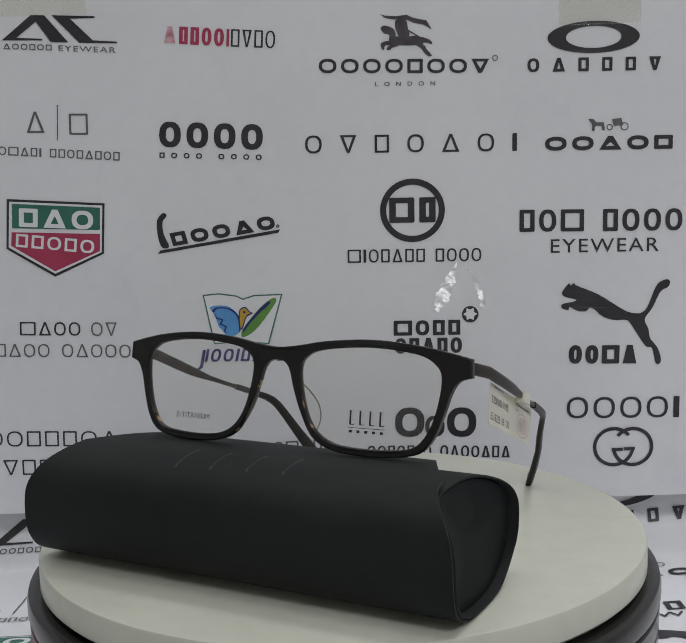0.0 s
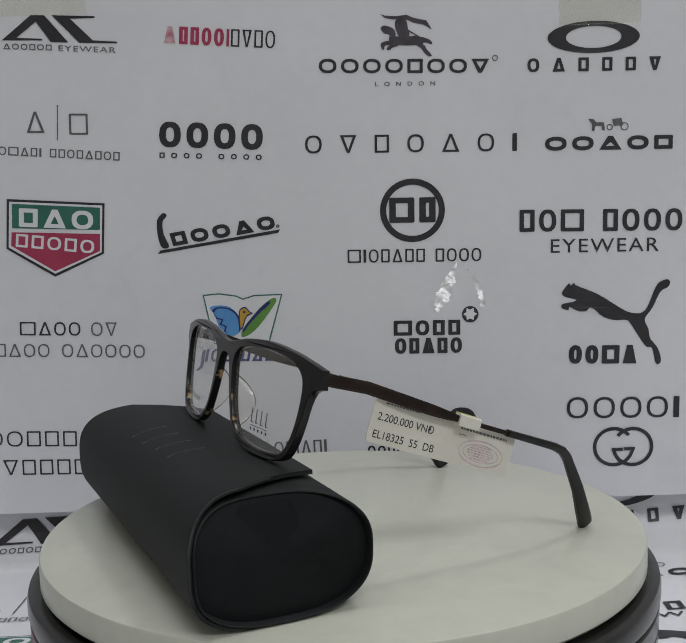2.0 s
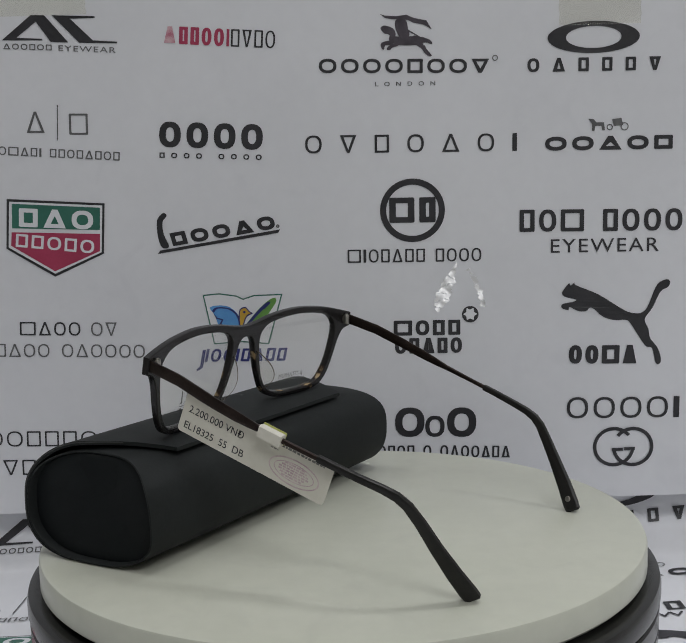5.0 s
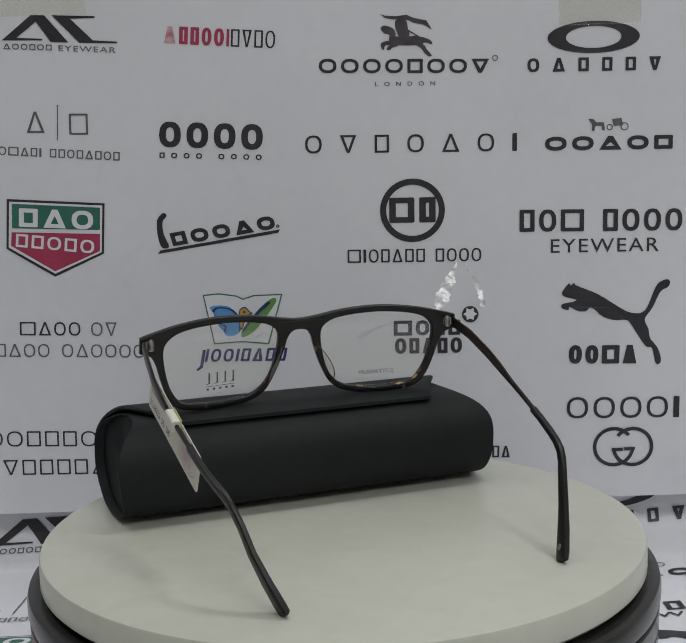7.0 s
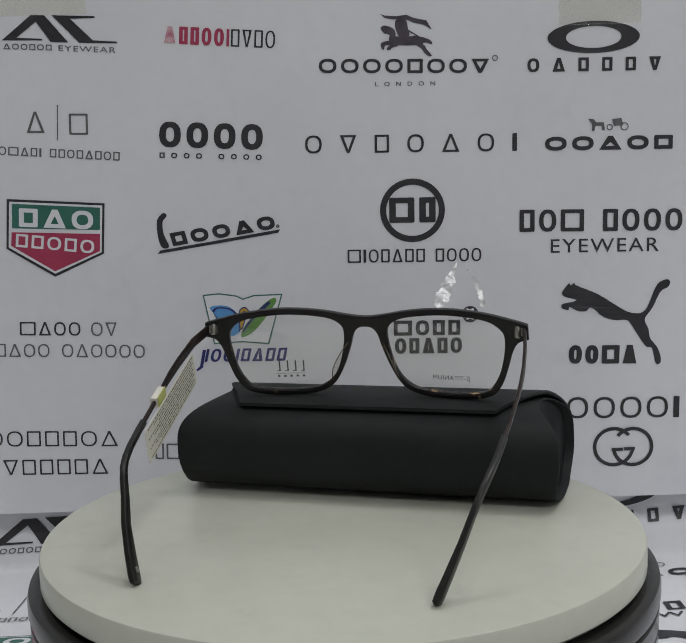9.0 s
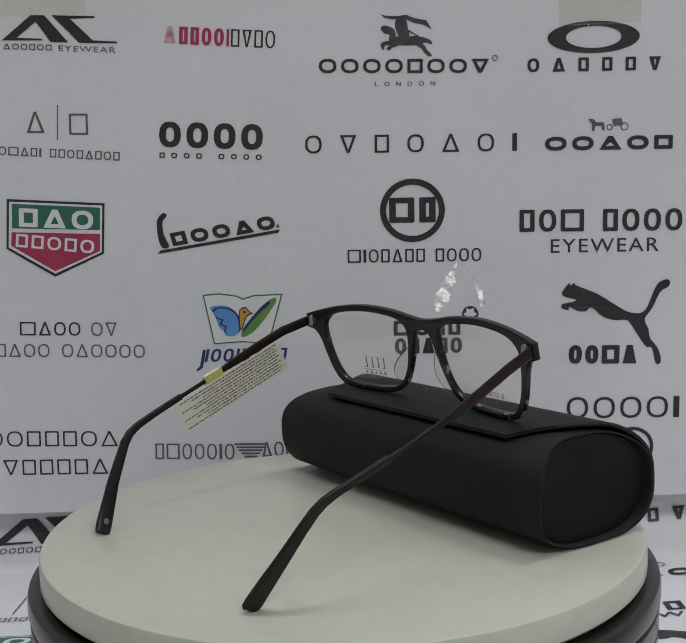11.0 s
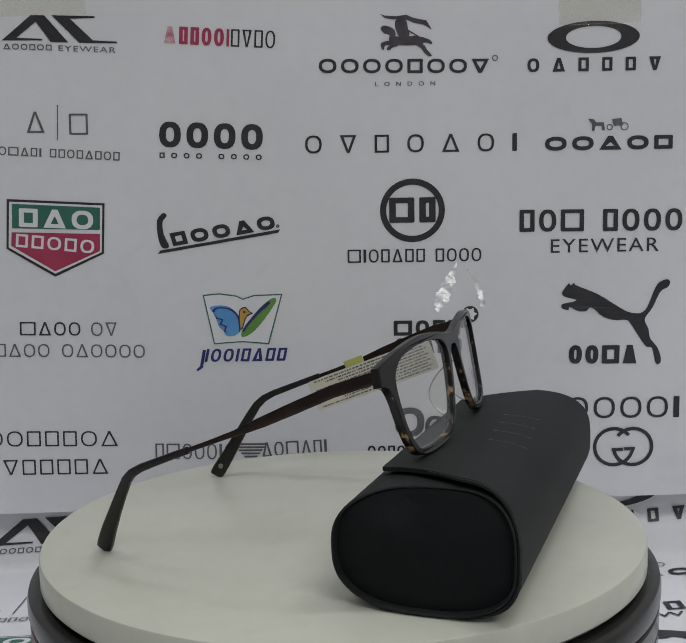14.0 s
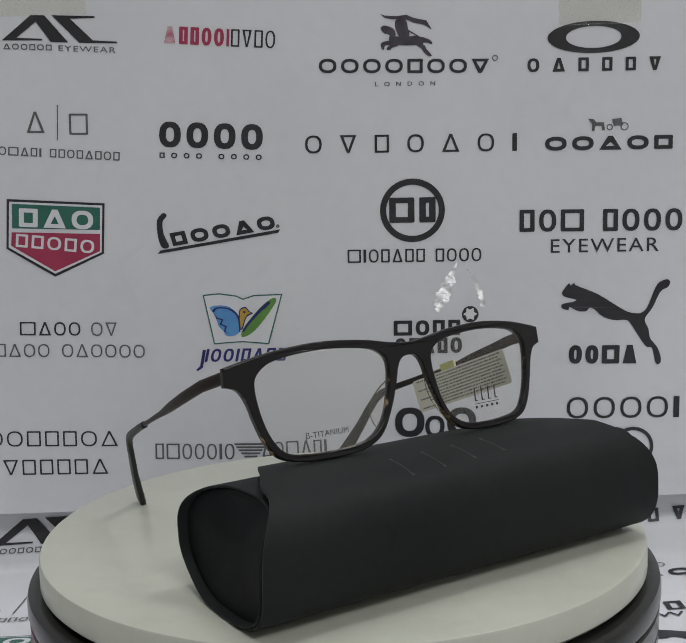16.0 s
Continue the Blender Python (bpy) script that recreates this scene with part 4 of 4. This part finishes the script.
# ---- price tag on the temple ----
def price_tag():
    ob = empty("price_tag", pose(0, 0, DISC), "cream paper price tag looped round a temple", "price tag")
    # hangs along the inside of the temple bar: long axis down the temple, short axis down
    o = Vector((68.2, 7.2, 47.3)) * MM
    ex = Vector((-3.6, 56.2, -21.3)).normalized()
    down = Vector((-0.9, 4.9, 13.4))
    ez = (down - ex * down.dot(ex)).normalized()
    en = ex.cross(ez).normalized()
    m = Matrix((ex, ez, en)).transposed().to_4x4()
    m.translation = o
    w, h, r = 30.4, 7.3, 1.4
    pts = [(sx * (w - r) + r * math.cos(a), sy * (h - r) + r * math.sin(a)) for sx, sy, a0 in ((1, 1, 0), (-1, 1, 90), (-1, -1, 180), (1, -1, 270)) for a in (radians(a0 + 15 * k) for k in range(7))]
    flat_part("card", plate([pts], 0.12, 0.03), TAG_PAPER, ob, m @ Matrix.Scale(MM, 4), "cream paper card")

    def write(body, size, x, y, mat, name="tag_print", front_side=True):
        mm = m @ Matrix.Scale(MM, 4) @ Matrix.Translation((x, y, 0.2 if front_side else -0.2)) @ (Matrix.Identity(4) if front_side else Matrix.Rotation(math.pi, 4, "Y"))
        flat_part(name, text_mesh(body, size, 1.0, 0.018), mat, ob, mm)

    write("2.200.000 VNĐ", 3.7, -16.3, 1.7, INK)
    write("EL18325  55  DB", 3.7, -15.6, -4.3, INK)
    for name, mat, side, rows in (("small_print", TAG_TEXT, 1, [(-26, 6.2, -12, 6.8), (6, 5.0, 27, 5.8), (6, 3.1, 9, 3.5)]),
                                  ("small_print", TAG_TEXT, -1, [(-28 + 1.5 * (k % 2), 5.9 - 1.35 * k, 28 - 6 * (k % 3), 6.55 - 1.35 * k) for k in range(10)])):
        bm = bmesh.new()
        for x0, y0, x1, y1 in rows:
            x, z = x0, 0.2 * side
            while x < x1:
                e = min(x + (random.uniform(0.5, 1.5) if side > 0 else random.uniform(0.4, 2.2)), x1)
                bm.faces.new([bm.verts.new((px, py, z)) for px, py in ((x, y0), (e, y0), (e, y1), (x, y1))])
                x = e + (0.3 if side > 0 else random.uniform(0.25, 0.6))
        bmesh.ops.transform(bm, matrix=m @ Matrix.Scale(MM, 4), verts=bm.verts)
        tagged(part(name, bm, mat, ob, smooth=None), kind="stuff")
    # faded pink stamp
    for rx, ry, t in ((10.0, 4.6, 0.5), (8.0, 3.2, 0.35)):
        loops = [[(17 + (rx - q) * math.cos(k * math.pi / 24), -1.6 + (ry - q) * math.sin(k * math.pi / 24), ) for k in range(48)] for q in (0, t)]
        flat_part("stamp", plate(loops), STAMP, ob, m @ Matrix.Scale(MM, 4) @ Matrix.Translation((0, 0, 0.2)), "faded pink ink stamp")
    bm = bmesh.new()
    for k in range(6):
        inset = 2.2 * abs(k - 2.5) / 2.5
        x = 10.5 + inset
        while x < 23.0 - inset:
            e = x + random.uniform(0.6, 2.0)
            box(bm, (x, -4.0 + 0.88 * k, 0.195), (min(e, 23.6 - inset), -3.4 + 0.88 * k, 0.205))
            x = e + 0.3
    bmesh.ops.transform(bm, matrix=m @ Matrix.Scale(MM, 4), verts=bm.verts)
    part("stamp", bm, STAMP, ob, "faded pink ink stamp", smooth=None)
    # loop of the tag round the thin part of the temple
    bm = bmesh.new()
    c = Vector((70.2, 16.0, 52.7)) * MM
    rows = [[bm.verts.new(c + ex * e * 0.0045 + en * x * MM + ez * z * MM) for x, z in ((-1.6, -2.2), (-1.6, 1.5), (-1.0, 2.0), (1.0, 2.0), (1.6, 1.5), (1.6, -2.2))] for e in (-1, 1)]
    for k in range(6):
        bm.faces.new((rows[0][k], rows[0][(k + 1) % 6], rows[1][(k + 1) % 6], rows[1][k]))
    bm.faces.new(rows[0])
    bm.faces.new(rows[1])
    part("loop", bm, TAG_PAPER, ob, "white sticky paper loop")
    bm = box(bmesh.new(), (-4.6, -2.4, 1.62), (4.6, 2.1, 1.85), 0.05)
    mm = m.copy()
    mm.translation = c
    bmesh.ops.transform(bm, matrix=mm @ (Matrix.Rotation(math.pi, 4, "X") if (m.to_3x3() @ Vector((0, 0, 1))).x > 0 else Matrix.Identity(4)) @ Matrix.Scale(MM, 4), verts=bm.verts)
    part("loop_sticker", bm, TAG_LOOP, ob, "yellow-green sticker on the loop")
    return ob


TAG_PAPER = vary(material("cream_tag_paper", (0.72, 0.70, 0.62), 0.5), 40, (0.66, 0.64, 0.56), (0.74, 0.72, 0.65), 0.1, 500)
TAG_LOOP = vary(material("tag_loop_film", (0.5, 0.53, 0.15), 0.4), 60, (0.42, 0.46, 0.10), (0.58, 0.60, 0.22))
TAG_TEXT = vary(material("faint_grey_print", (0.3, 0.3, 0.29), 0.6), 400, (0.06, 0.06, 0.058), (0.26, 0.255, 0.24))
STAMP = vary(material("pink_stamp_ink", (0.62, 0.42, 0.44), 0.6), 300, (0.46, 0.33, 0.37), (0.66, 0.56, 0.55))
TAG_OB = price_tag()
TURNING = [CASE_OB, GLASSES_OB, TAG_OB]


# ---- motion of the turning things ----
def turn(t):
    return -18.645 * t - 0.0015 * t * (16 - t)


def motions():
    steps = [k / 10 for k in range(161)]
    zero = DISC - DISC_T - COUNTER - 0.0016
    walk(DISC_OB, [(t, pose(0, 0, zero, 0, 0, turn(t))) for t in steps])
    for thing in TURNING:
        walk(thing, [(t, pose(0, 0, DISC, 0, 0, turn(t) - 28.0)) for t in steps])


motions()
